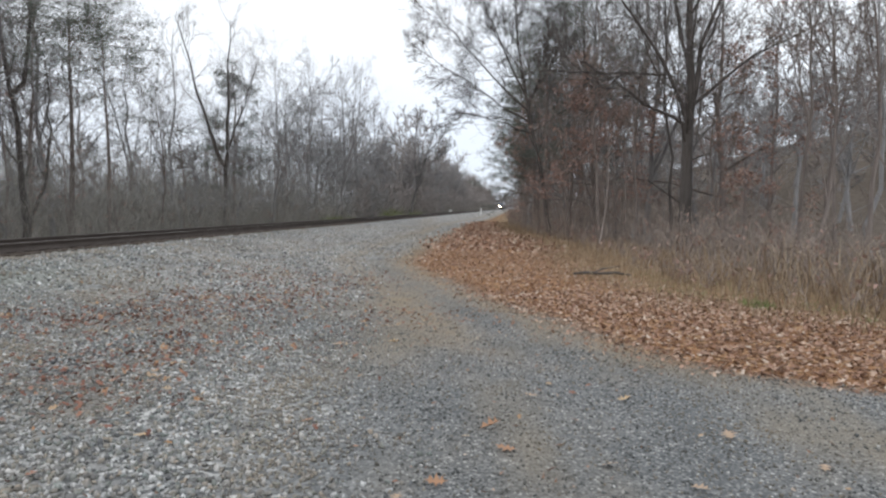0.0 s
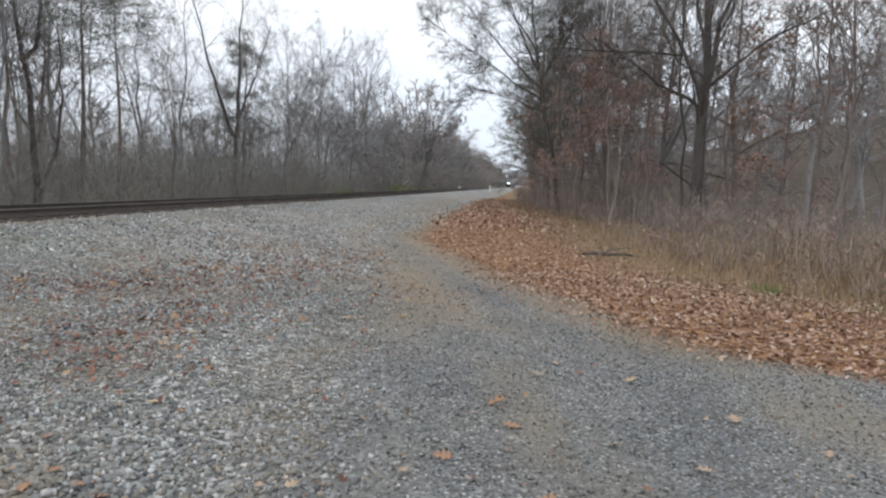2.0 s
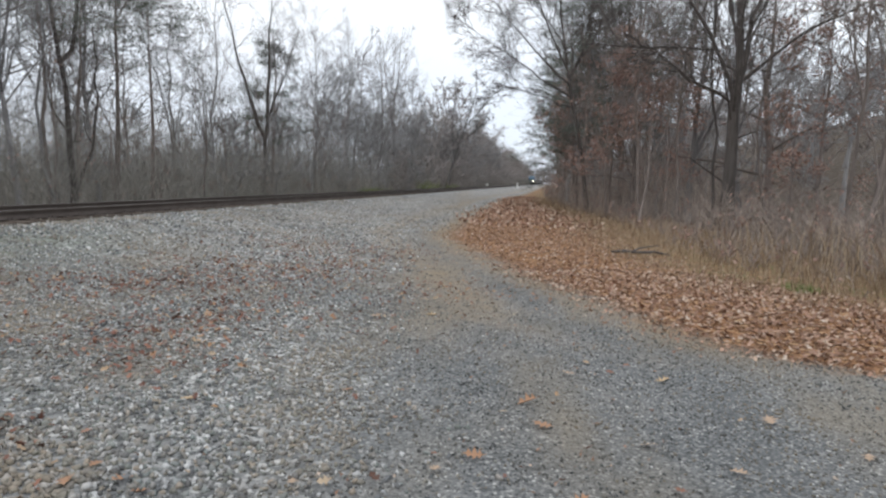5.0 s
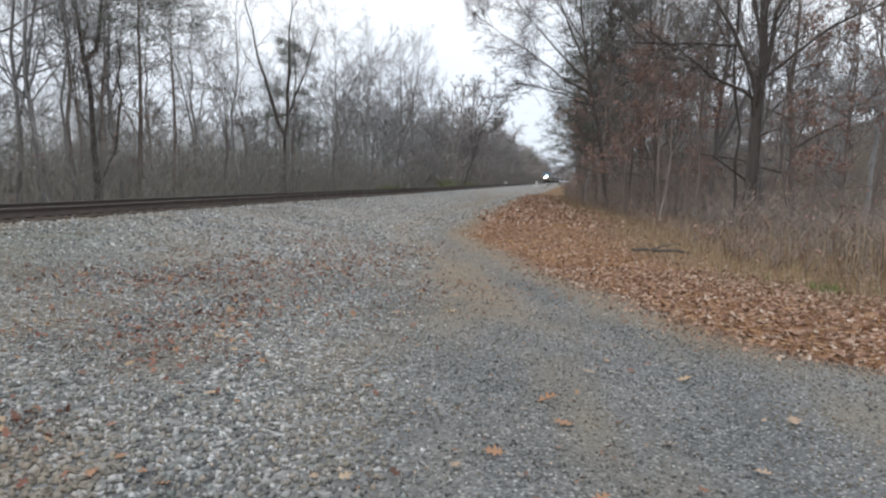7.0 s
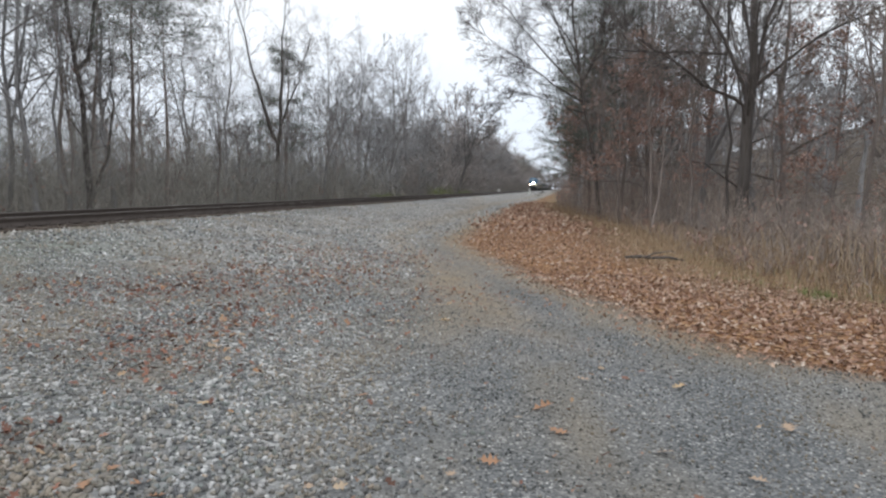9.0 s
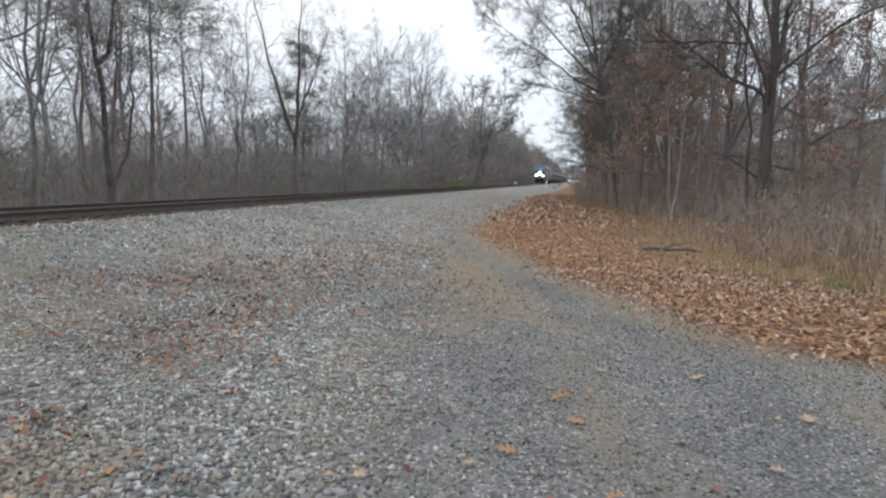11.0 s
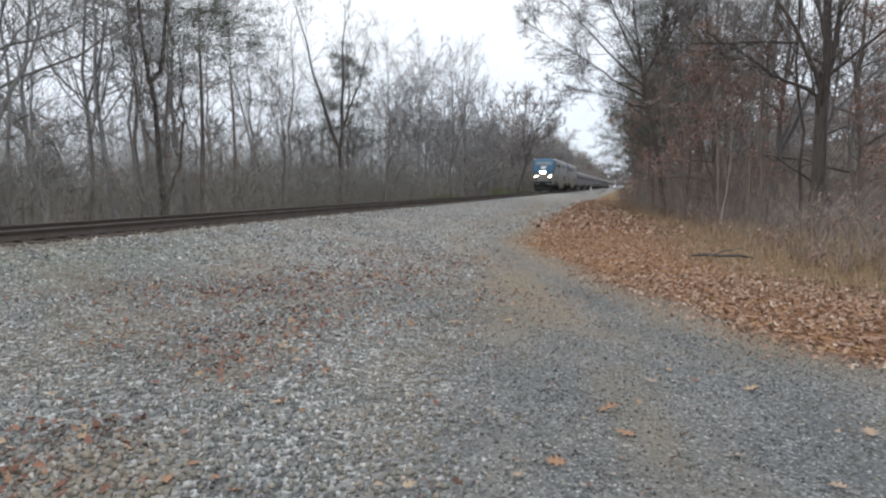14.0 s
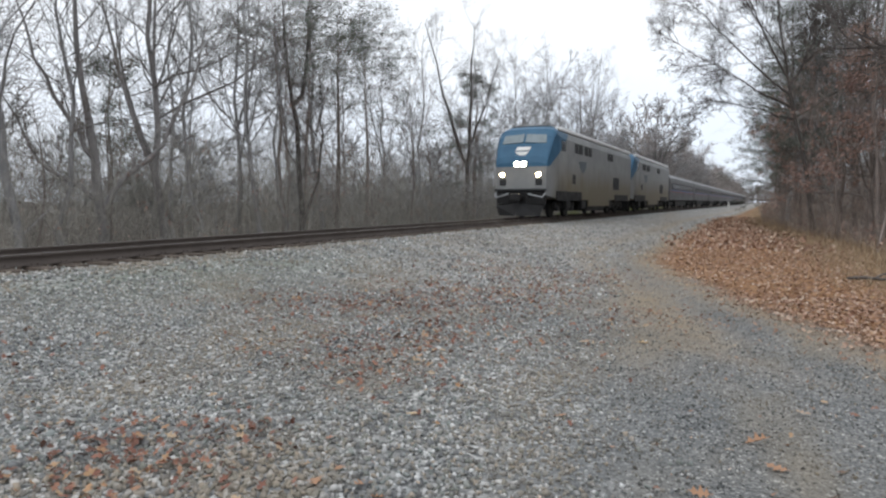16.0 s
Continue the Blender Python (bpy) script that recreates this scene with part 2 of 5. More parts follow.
M = dict(
    ground=mat_ground(),
    ballast=mat_island("crushed_stone", [(0, (0.12, 0.123, 0.125)), (0.22, (0.25, 0.255, 0.257)), (0.36, (0.36, 0.33, 0.28)), (0.46, (0.22, 0.245, 0.225)), (0.56, (0.38, 0.385, 0.38)), (0.64, (0.45, 0.38, 0.30)), (0.72, (0.28, 0.315, 0.30)), (0.84, (0.48, 0.482, 0.475)), (0.94, (0.68, 0.68, 0.67)), (1, (0.84, 0.84, 0.82))], 0.85, 25, 0.01, (0.33, 0.275, 0.205)),
    grit=mat_island("fine_stone", [(0, (0.095, 0.10, 0.10)), (0.45, (0.165, 0.17, 0.168)), (0.7, (0.23, 0.225, 0.21)), (0.85, (0.28, 0.24, 0.18)), (0.95, (0.36, 0.355, 0.335)), (1, (0.68, 0.68, 0.65))], 0.9, 60, 0.005, (0.27, 0.22, 0.155)),
    litter=mat_island("dry_leaves", [(0, (0.16, 0.10, 0.075)), (0.3, (0.34, 0.205, 0.145)), (0.6, (0.46, 0.295, 0.215)), (0.85, (0.57, 0.42, 0.32)), (1, (0.72, 0.61, 0.51))], 0.8, 14),
    redleaf=mat_island("red_brown_leaves", [(0, (0.13, 0.072, 0.054)), (0.45, (0.26, 0.125, 0.092)), (0.75, (0.36, 0.195, 0.135)), (0.9, (0.44, 0.27, 0.15)), (1, (0.52, 0.41, 0.29))], 0.8, 14),
    orange=mat_island("orange_leaf", [(0, (0.36, 0.19, 0.115)), (1, (0.46, 0.28, 0.17))], 0.7, 20),
    yellow=mat_island("yellow_leaf", [(0, (0.55, 0.38, 0.20)), (1, (0.60, 0.44, 0.27))], 0.7, 20),
    pale=mat_island("pale_leaf", [(0, (0.46, 0.32, 0.22)), (1, (0.52, 0.39, 0.28))], 0.7, 20),
    brown=mat_island("hanging_leaves", [(0, (0.24, 0.15, 0.122)), (0.5, (0.37, 0.235, 0.192)), (1, (0.49, 0.345, 0.29))], 0.85, 14),
    needle=mat_island("pine_needles", [(0, (0.10, 0.122, 0.105)), (0.6, (0.17, 0.19, 0.165)), (1, (0.25, 0.265, 0.225))], 0.8, 8),
    bark=mat_bark("grey_bark", (0.15, 0.152, 0.158), (0.33, 0.333, 0.342)),
    # brown-grey bark paled: the haze over the far trees is in the colour
    hazed_bark=mat_bark("hazed_brown_grey_bark", (0.25, 0.23, 0.226), (0.42, 0.39, 0.382)),
    bark_dark=mat_bark("dark_bark", (0.10, 0.098, 0.099), (0.23, 0.225, 0.225)),
    bark_black=mat_bark("furrowed_dark_bark", (0.04, 0.036, 0.034), (0.12, 0.11, 0.104)),
    bark_red=mat_bark("reddish_bark", (0.115, 0.099, 0.092), (0.245, 0.215, 0.20)),
    stem=mat_island("brush_stems", [(0, (0.19, 0.155, 0.14)), (0.6, (0.33, 0.275, 0.24)), (1, (0.46, 0.39, 0.33))], 0.95, 10),
    grey_stem=mat_island("grey_brush_stems", [(0, (0.19, 0.182, 0.165)), (0.6, (0.32, 0.305, 0.277)), (1, (0.44, 0.42, 0.375))], 0.95, 10),
    dead=mat_island("dead_grass", [(0, (0.21, 0.15, 0.105)), (0.5, (0.34, 0.242, 0.162)), (0.85, (0.40, 0.31, 0.20)), (1, (0.51, 0.42, 0.31))], 0.9, 10),
    green=mat_island("green_grass", [(0, (0.12, 0.16, 0.055)), (0.6, (0.21, 0.25, 0.095)), (1, (0.33, 0.33, 0.16))], 0.85, 10),
    rail=mat_plain("rusty_rail", (0.13, 0.108, 0.096), 0.75, 0.2, 0.35, 2.0),
    railhead=mat_plain("worn_rail_head", (0.33, 0.32, 0.31), 0.35, 0.9, 0.15, 2.0),
    tie=mat_bark("creosoted_timber", (0.04, 0.034, 0.030), (0.12, 0.098, 0.082)),
    white=mat_plain("white_paint", (0.78, 0.78, 0.76), 0.6, 0, 0.1),
    black=mat_plain("black_iron", (0.022, 0.022, 0.023), 0.6, 0.1, 0.3),
    steel=mat_plain("stainless_steel", (0.155, 0.155, 0.16), 0.55, 0.3, 0.3, 0.7),
    # pale grey; on the coaches the roof's highlights are put into this colour
    coach_roof=mat_plain("pale_grey_roof_highlight", (0.36, 0.37, 0.385), 0.55, 0.2, 0.3, 0.7),
    dark_roof=mat_plain("sooty_roof", (0.13, 0.15, 0.165), 0.7, 0.0, 0.4),
    strip=mat_plain("pale_roof_edge", (0.86, 0.87, 0.88), 0.5, 0, 0.15),
    grille=mat_plain("dark_grille", (0.035, 0.037, 0.04), 0.6, 0.2, 0.3),
    navy=mat_plain("navy_marking", (0.12, 0.145, 0.17), 0.5, 0, 0.15),
    red=mat_plain("red_stripe", (0.28, 0.06, 0.06), 0.5, 0, 0.15),
    bluestripe=mat_plain("blue_stripe", (0.06, 0.14, 0.28), 0.5, 0, 0.15),
    lamp=mat_glow("lit_headlight", (1.0, 0.88, 0.70), 420.0),
    lamp_bowl=mat_glow("lit_headlight_bowl", (1.0, 0.90, 0.74), 2.0),
    ditch=mat_glow("lit_ditch_light", (1.0, 0.74, 0.42), 200.0),
    ditch_bowl=mat_glow("lit_ditch_bowl", (1.0, 0.76, 0.45), 1.5),
)


def mat_glass(name, tint):
    m, nt, b = nodes_of(name, 0.08)
    n = tex_noise(nt, 2.0, 3)
    nt.links.new(ramp_of(nt, n, [(0.3, tint), (0.7, tuple(v * 1.35 for v in tint))]), b.inputs["Base Color"])
    b.inputs["Specular IOR Level"].default_value = 0.6
    return m


def mat_livery():
    """Silver body, a blue cab with a slanting lower edge, and road dirt along the sills."""
    m, nt, b = nodes_of("locomotive_livery", 0.45)
    co = nt.nodes.new("ShaderNodeTexCoord")
    sep = nt.nodes.new("ShaderNodeSeparateXYZ")
    nt.links.new(co.outputs["Object"], sep.inputs[0])
    y, z = sep.outputs[1], sep.outputs[2]
    edge = calc(nt, "ADD", 2.5, calc(nt, "MULTIPLY", calc(nt, "MAXIMUM", calc(nt, "SUBTRACT", y, 0.25), 0.0), 0.60))
    blue = calc(nt, "MULTIPLY", calc(nt, "SUBTRACT", z, edge), 60.0, True)
    n = tex_noise(nt, 1.1, 5)
    streak = tex_noise(nt, 2.2, 4, stretch=(1, 1, 0.15))
    silver = ramp_of(nt, n, [(0.3, (0.19, 0.195, 0.20)), (0.7, (0.26, 0.265, 0.26))])
    bl = ramp_of(nt, n, [(0.3, (0.035, 0.10, 0.175)), (0.7, (0.05, 0.135, 0.225))])
    low = calc(nt, "MULTIPLY", calc(nt, "SUBTRACT", 2.9, z), 0.6, True)
    low = calc(nt, "MULTIPLY", low, calc(nt, "MULTIPLY", calc(nt, "SUBTRACT", y, 0.4), 0.6, True))
    grime = calc(nt, "MULTIPLY", low, calc(nt, "MULTIPLY", streak, 2.5), True)
    body = blend(nt, grime, silver, (0.15, 0.128, 0.085))
    dy = calc(nt, "SUBTRACT", y, 1.9)
    soil = calc(nt, "SUBTRACT", 1.0, calc(nt, "ADD", calc(nt, "MULTIPLY", calc(nt, "MULTIPLY", dy, dy), 0.5), calc(nt, "MULTIPLY", calc(nt, "SUBTRACT", z, 0.9), 0.75)), True)
    body = blend(nt, calc(nt, "MULTIPLY", soil, calc(nt, "MULTIPLY", streak, 2.0), True), body, (0.085, 0.068, 0.055))
    nt.links.new(blend(nt, blue, body, bl), b.inputs["Base Color"])
    return m


M["livery"] = mat_livery()
# the windshield's pale bluish tint holds the sky's reflection as base colour
M["windshield"] = mat_glass("windshield_painted_reflection", (0.13, 0.17, 0.19))
M["glass"] = mat_glass("dark_glass", (0.03, 0.04, 0.05))


# ---- mesh helpers ----
def mesh_np(name, verts, faces):
    """A mesh from arrays: verts (n, 3), faces (m, k)."""
    verts, faces = np.asarray(verts, np.float32), np.asarray(faces, np.int32)
    me = bpy.data.meshes.new(name)
    me.vertices.add(len(verts))
    me.vertices.foreach_set("co", verts.ravel())
    me.loops.add(faces.size)
    me.loops.foreach_set("vertex_index", faces.ravel())
    me.polygons.add(len(faces))
    me.polygons.foreach_set("loop_start", np.arange(0, faces.size, faces.shape[1], dtype=np.int32))
    me.update(calc_edges=True)
    return me


def link(name, me, material, parent=None, label=""):
    if not me.materials:
        me.materials.append(material)
    ob = new(name, me)
    if parent:
        ob.parent = parent
    return tagged(ob, label)


def part(name, bm, material, parent, label=""):
    me = bpy.data.meshes.new(name)
    bm.to_mesh(me)
    bm.free()
    return link(name, me, material, parent, label)


def thing(name, label, category, group="", at=(0, 0, 0), turn=0.0):
    ob = new(name)
    ob.matrix_world = pose(*at, 0, 0, turn)
    return tagged(ob, label, category, group)


def box(bm, lo, hi, bevel=0.0):
    r = bmesh.ops.create_cube(bm, size=1.0)
    vs = r["verts"]
    for v in vs:
        v.co = Vector([lo[i] + (v.co[i] + 0.5) * (hi[i] - lo[i]) for i in range(3)])
    if bevel:
        es = list({e for v in vs for e in v.link_edges})
        bmesh.ops.bevel(bm, geom=es, offset=bevel, segments=1, affect="EDGES")
    return bm


def boxed(lo, hi, bevel=0.0):
    return box(bmesh.new(), lo, hi, bevel)


def disc(bm, centre, axis, radius, depth, segs=16, inner=None):
    m = Vector(axis).to_track_quat("Z", "Y").to_matrix().to_4x4()
    m.translation = centre
    bmesh.ops.create_cone(bm, cap_ends=True, segments=segs, radius1=radius, radius2=inner if inner is not None else radius, depth=depth, matrix=m)
    return bm


def grid_cat(chunks):
    """Join (verts, faces) chunks."""
    vs, fs, n = [], [], 0
    for v, f in chunks:
        vs.append(v)
        fs.append(f + n)
        n += len(v)
    return np.concatenate(vs), np.concatenate(fs)


def tubes(P, R, k):
    """Tapered tubes along polylines P (b, n, 3) with radii R (b, n): verts and quads."""
    b, n, _ = P.shape
    T = np.gradient(P, axis=1)
    T /= np.linalg.norm(T, axis=2, keepdims=True) + 1e-9
    ref = np.where(np.abs(T[:, :1, 2:3]) > 0.8, np.array([1.0, 0, 0]), np.array([0, 0, 1.0]))
    U = np.cross(T, ref)
    U /= np.linalg.norm(U, axis=2, keepdims=True) + 1e-9
    W = np.cross(T, U)
    a = np.arange(k) * 2 * np.pi / k
    ring = U[:, :, None] * np.cos(a)[:, None] + W[:, :, None] * np.sin(a)[:, None]
    V = (P[:, :, None] + ring * R[:, :, None, None]).reshape(-1, 3)
    i = np.arange(b)[:, None, None] * n * k + np.arange(n - 1)[:, None] * k
    j = np.arange(k)
    j2 = (j + 1) % k
    F = np.stack([i + j, i + j2, i + k + j2, i + k + j], -1).reshape(-1, 4)
    return V, F


def ribbons(rng, P, R):
    """Far twigs, thinner than can be made out: one narrow face a segment."""
    b, n, _ = P.shape
    side = unit(np.cross(P[:, -1] - P[:, 0], rng.normal(size=(b, 3))))
    V = np.stack([P - side[:, None] * R[..., None], P + side[:, None] * R[..., None]], 2).reshape(-1, 3)
    i = np.arange(b)[:, None] * n * 2 + np.arange(n - 1) * 2
    F = np.stack([i, i + 1, i + 3, i + 2], -1).reshape(-1, 4)
    return V, F


def unit(a):
    return a / (np.linalg.norm(a, axis=-1, keepdims=True) + 1e-9)


def grow(rng, P, R, each, span, angle, length, n, up=0.05, wob=0.12, thin=0.5, least=0.006, tip=0.3):
    """Side branches on the polylines P: each per parent, leaving within span at about angle degrees."""
    b, m, _ = P.shape
    idx = np.repeat(np.arange(b), each)
    c = len(idx)
    u = rng.uniform(*span, c)
    f = u * (m - 1)
    i0 = np.minimum(f.astype(int), m - 2)
    w = (f - i0)[:, None]
    base = P[idx, i0] * (1 - w) + P[idx, i0 + 1] * w
    t = unit(P[idx, i0 + 1] - P[idx, i0])
    rr = R[idx, i0] * (1 - w[:, 0]) + R[idx, i0 + 1] * w[:, 0]
    side = unit(np.cross(t, rng.normal(size=(c, 3))))
    a = np.radians(angle * rng.uniform(0.65, 1.35, c))[:, None]
    d = np.cos(a) * t + np.sin(a) * side
    plen = np.linalg.norm(np.diff(P, axis=1), axis=2).sum(1)[idx]
    L = plen * length * rng.uniform(0.55, 1.2, c) * (1.15 - 0.6 * u)
    pts = [base]
    for _ in range(n - 1):
        d = unit(d + np.array([0, 0, up]) + rng.normal(size=(c, 3)) * wob)
        pts.append(pts[-1] + d * (L / (n - 1))[:, None])
    Q = np.stack(pts, 1)
    r0 = np.maximum(rr * thin * rng.uniform(0.7, 1.1, c), least)
    S = np.maximum(r0[:, None] * np.linspace(1, tip, n), least * 0.6)
    return Q, S


def trunk_line(rng, height, radius, lean=(0, 0), n=10, wob=0.06, flare=1.35):
    z = np.linspace(0, 1, n)
    P = np.zeros((1, n, 3))
    P[0, :, 2] = z * height - 0.25
    drift = np.cumsum(rng.normal(size=(n, 2)) * wob * height / n, axis=0)
    P[0, :, :2] = drift - drift[0] + np.outer(z, lean)
    R = radius * (1 - 0.88 * z ** 0.9)
    R[0] *= flare
    return P, R[None]


def blades(rng, base, height, width, bend, tilt=0.25):
    """Grass blades or needles: bent strips of three triangles from the points base (n, 3)."""
    n = len(base)
    a = rng.uniform(0, 2 * np.pi, n)
    out = np.stack([np.cos(a), np.sin(a), np.zeros(n)], 1)
    side = np.stack([-np.sin(a), np.cos(a), np.zeros(n)], 1) * (width / 2)[:, None]
    h = height[:, None]
    z = np.array([0, 0, 1.0])
    lean = rng.normal(size=(n, 3)) * tilt * h * 0.4
    lean[:, 2] = 0
    mid = base + z * h * 0.6 + out * bend * h * 0.3 + lean * 0.5
    tipp = base + z * h * 0.95 + out * bend * h + lean
    V = np.stack([base - side, base + side, mid + side * 0.7, mid - side * 0.7, tipp], 1).reshape(-1, 3)
    i = np.arange(n)[:, None] * 5
    F = np.concatenate([i + [0, 1, 2], i + [0, 2, 3], i + [3, 2, 4]], 1).reshape(-1, 3)
    return V, F


def tufts(rng, at, radius, count, length, width, flat=1.0):
    """Bunches of needles or small leaves round the points at (n, 3): thin triangles."""
    n = len(at)
    c = np.repeat(at, count, 0)
    d = unit(rng.normal(size=(len(c), 3)) * [1, 1, 0.7])
    p = c + d * radius * rng.uniform(0.1, 1.0, (len(c), 1)) * [1, 1, flat]
    q = unit(d + rng.normal(size=d.shape) * 0.7)
    s = unit(np.cross(q, rng.normal(size=d.shape))) * width * 0.5
    L = length * rng.uniform(0.6, 1.2, (len(c), 1))
    V = np.stack([p - s, p + s, p + q * L], 1).reshape(-1, 3)
    return V, np.arange(len(V)).reshape(-1, 3)


# half outlines of lobed oak leaves: along, across (length 1)
LOBES = [(0.0, 0.015), (0.18, 0.03), (0.28, 0.28), (0.36, 0.06), (0.52, 0.38), (0.60, 0.06), (0.78, 0.26), (0.84, 0.06), (1.0, 0.0)]
PLAIN = [(0.0, 0.015), (0.26, 0.26), (0.38, 0.08), (0.55, 0.34), (0.68, 0.09), (1.0, 0.0)]


def leaves(rng, at, size, flat=0.35, lift=0.01, outline=LOBES):
    """Lobed dry leaves, folded at the rib and curled, lying at the points at (n, 3)."""
    n = len(at)
    k = len(outline)
    u = np.array([p[0] for p in outline]) - 0.5
    v = np.array([p[1] for p in outline])
    curl = rng.uniform(-0.5, 0.9, (n, 1))
    fold = rng.uniform(-0.2, 0.6, (n, 1))
    zrib = curl * u ** 2 * 0.8
    zs = zrib + fold * v * 0.9 + curl * v * 0.3
    rib = np.stack([np.broadcast_to(u, (n, k)), np.zeros((n, k)), zrib], 2)
    lft = np.stack([np.broadcast_to(u, (n, k)), np.broadcast_to(v, (n, k)), zs], 2)
    rgt = lft * [1, -1, 1]
    V = np.concatenate([rib, lft, rgt], 1) * np.asarray(size).reshape(-1, 1, 1)
    yaw = rng.uniform(0, 2 * np.pi, n)
    nrm = unit(np.stack([rng.normal(size=n) * flat, rng.normal(size=n) * flat, np.ones(n)], 1))
    ux = unit(np.cross(np.stack([-np.sin(yaw), np.cos(yaw), np.zeros(n)], 1), nrm))
    uy = np.cross(nrm, ux)
    V = V[:, :, :1] * ux[:, None] + V[:, :, 1:2] * uy[:, None] + V[:, :, 2:] * nrm[:, None]
    V += at[:, None] + np.array([0, 0, lift])
    F = []
    for i in range(k - 1):
        F += [(i, i + 1, k + i + 1, k + i), (i + 1, i, 2 * k + i, 2 * k + i + 1)]
    F = (np.arange(n)[:, None, None] * 3 * k + np.array(F)[None]).reshape(-1, 4)
    return V.reshape(-1, 3), F


def stones(rng, at, size, low=False):
    """Angular crushed stones, part sunk in the ground, at the points at (n, 3)."""
    if low:
        B = np.array([(1, 0, 0), (-1, 0, 0), (0, 1, 0), (0, -1, 0), (0, 0, 1), (0, 0, -1)], float)
        F0 = np.array([(0, 2, 4), (2, 1, 4), (1, 3, 4), (3, 0, 4), (2, 0, 5), (1, 2, 5), (3, 1, 5), (0, 3, 5)])
    else:
        B = np.array([(-1, -1, -1), (1, -1, -1), (1, 1, -1), (-1, 1, -1), (-1, -1, 1), (1, -1, 1), (1, 1, 1), (-1, 1, 1)], float) * 0.72
        F0 = np.array([(0, 2, 1), (0, 3, 2), (4, 5, 6), (4, 6, 7), (0, 1, 5), (0, 5, 4), (1, 2, 6), (1, 6, 5), (2, 3, 7), (2, 7, 6), (3, 0, 4), (3, 4, 7)])
    n, k = len(at), len(B)
    V = B[None] * rng.uniform(0.6, 1.25, (n, k, 1)) + rng.normal(size=(n, k, 3)) * 0.12
    V = V * (np.asarray(size)[:, None] * np.stack([rng.uniform(0.8, 1.4, n), rng.uniform(0.6, 1.0, n), rng.uniform(0.45, 0.85, n)], 1))[:, None] * 0.5
    q = unit(rng.normal(size=(n, 4)))
    w, x, y, z = q.T
    Rm = np.stack([np.stack([1 - 2 * (y * y + z * z), 2 * (x * y - z * w), 2 * (x * z + y * w)], -1),
                   np.stack([2 * (x * y + z * w), 1 - 2 * (x * x + z * z), 2 * (y * z - x * w)], -1),
                   np.stack([2 * (x * z - y * w), 2 * (y * z + x * w), 1 - 2 * (x * x + y * y)], -1)], 1)
    V = np.einsum("nij,nkj->nki", Rm, V) + at[:, None] + np.array([0, 0, 1.0]) * (np.asarray(size) * 0.18)[:, None, None]
    F = (np.arange(n)[:, None, None] * k + F0[None]).reshape(-1, 3)
    return V.reshape(-1, 3), F


# ---- the lie of the land ----
RAIL_X, RAIL_Z = -11.02, 0.84          # centre of the track, top of the rails
PROFILE_X = [-400, -120, -60, -30, -17, -14.2, -12.9, -9.6, -8.2, -7.0, -4.5, -2.0, 0.0, 5.0, 9.0, 16.0, 40.0, 400]
PROFILE_Z = [0.6, 0.2, -0.5, -0.9, -0.5, 0.35, 0.60, 0.605, 0.53, 0.36, 0.16, 0.03, 0.0, 0.02, -0.15, -0.4, 0.0, 0.0]
EDGE_Y = [-40, 5.0, 5.7, 6.1, 6.6, 7.0, 8.0, 9.6, 11.1, 14.4, 18.5, 31, 61, 90, 600]
EDGE_X = [14, 9.0, 4.6, 3.2, 2.3, 1.87, 1.3, 0.77, 0.0, -1.26, -2.8, -3.3, -3.9, -3.2, -3.2]
BRUSH_Y = [-40, 6, 9.6, 11, 16, 27, 53, 90, 600]
BRUSH_X = [22, 11, 5.0, 3.8, 2.6, 2.0, -1.2, -1.5, -1.5]


def smooth(a, lo, hi):
    t = np.clip((a - lo) / (hi - lo), 0, 1)
    return t * t * (3 - 2 * t)


def land(x, y):
    x, y = np.asarray(x, float), np.asarray(y, float)
    z = np.interp(x, PROFILE_X, PROFILE_Z)
    hill = (8.5 + 6 * smooth(x, 25, 60)) * smooth(0.8 * x + 0.6 * y, 42, 100) * smooth(x, 9, 24) * (1 - smooth(y, 170, 280))
    bumps = 0.04 * np.sin(x * 0.9 + 1.3) * np.sin(y * 0.55) * np.clip((np.abs(x - 0.5) - 1) / 6, 0, 1) * (x > -8.5)
    ballast = 0.012 * np.sin(x * 5.1 + y * 2.3) * np.sin(y * 3.7 - x * 1.9) * (x > -12.6) * (x < 1)
    return z + hill + bumps + ballast


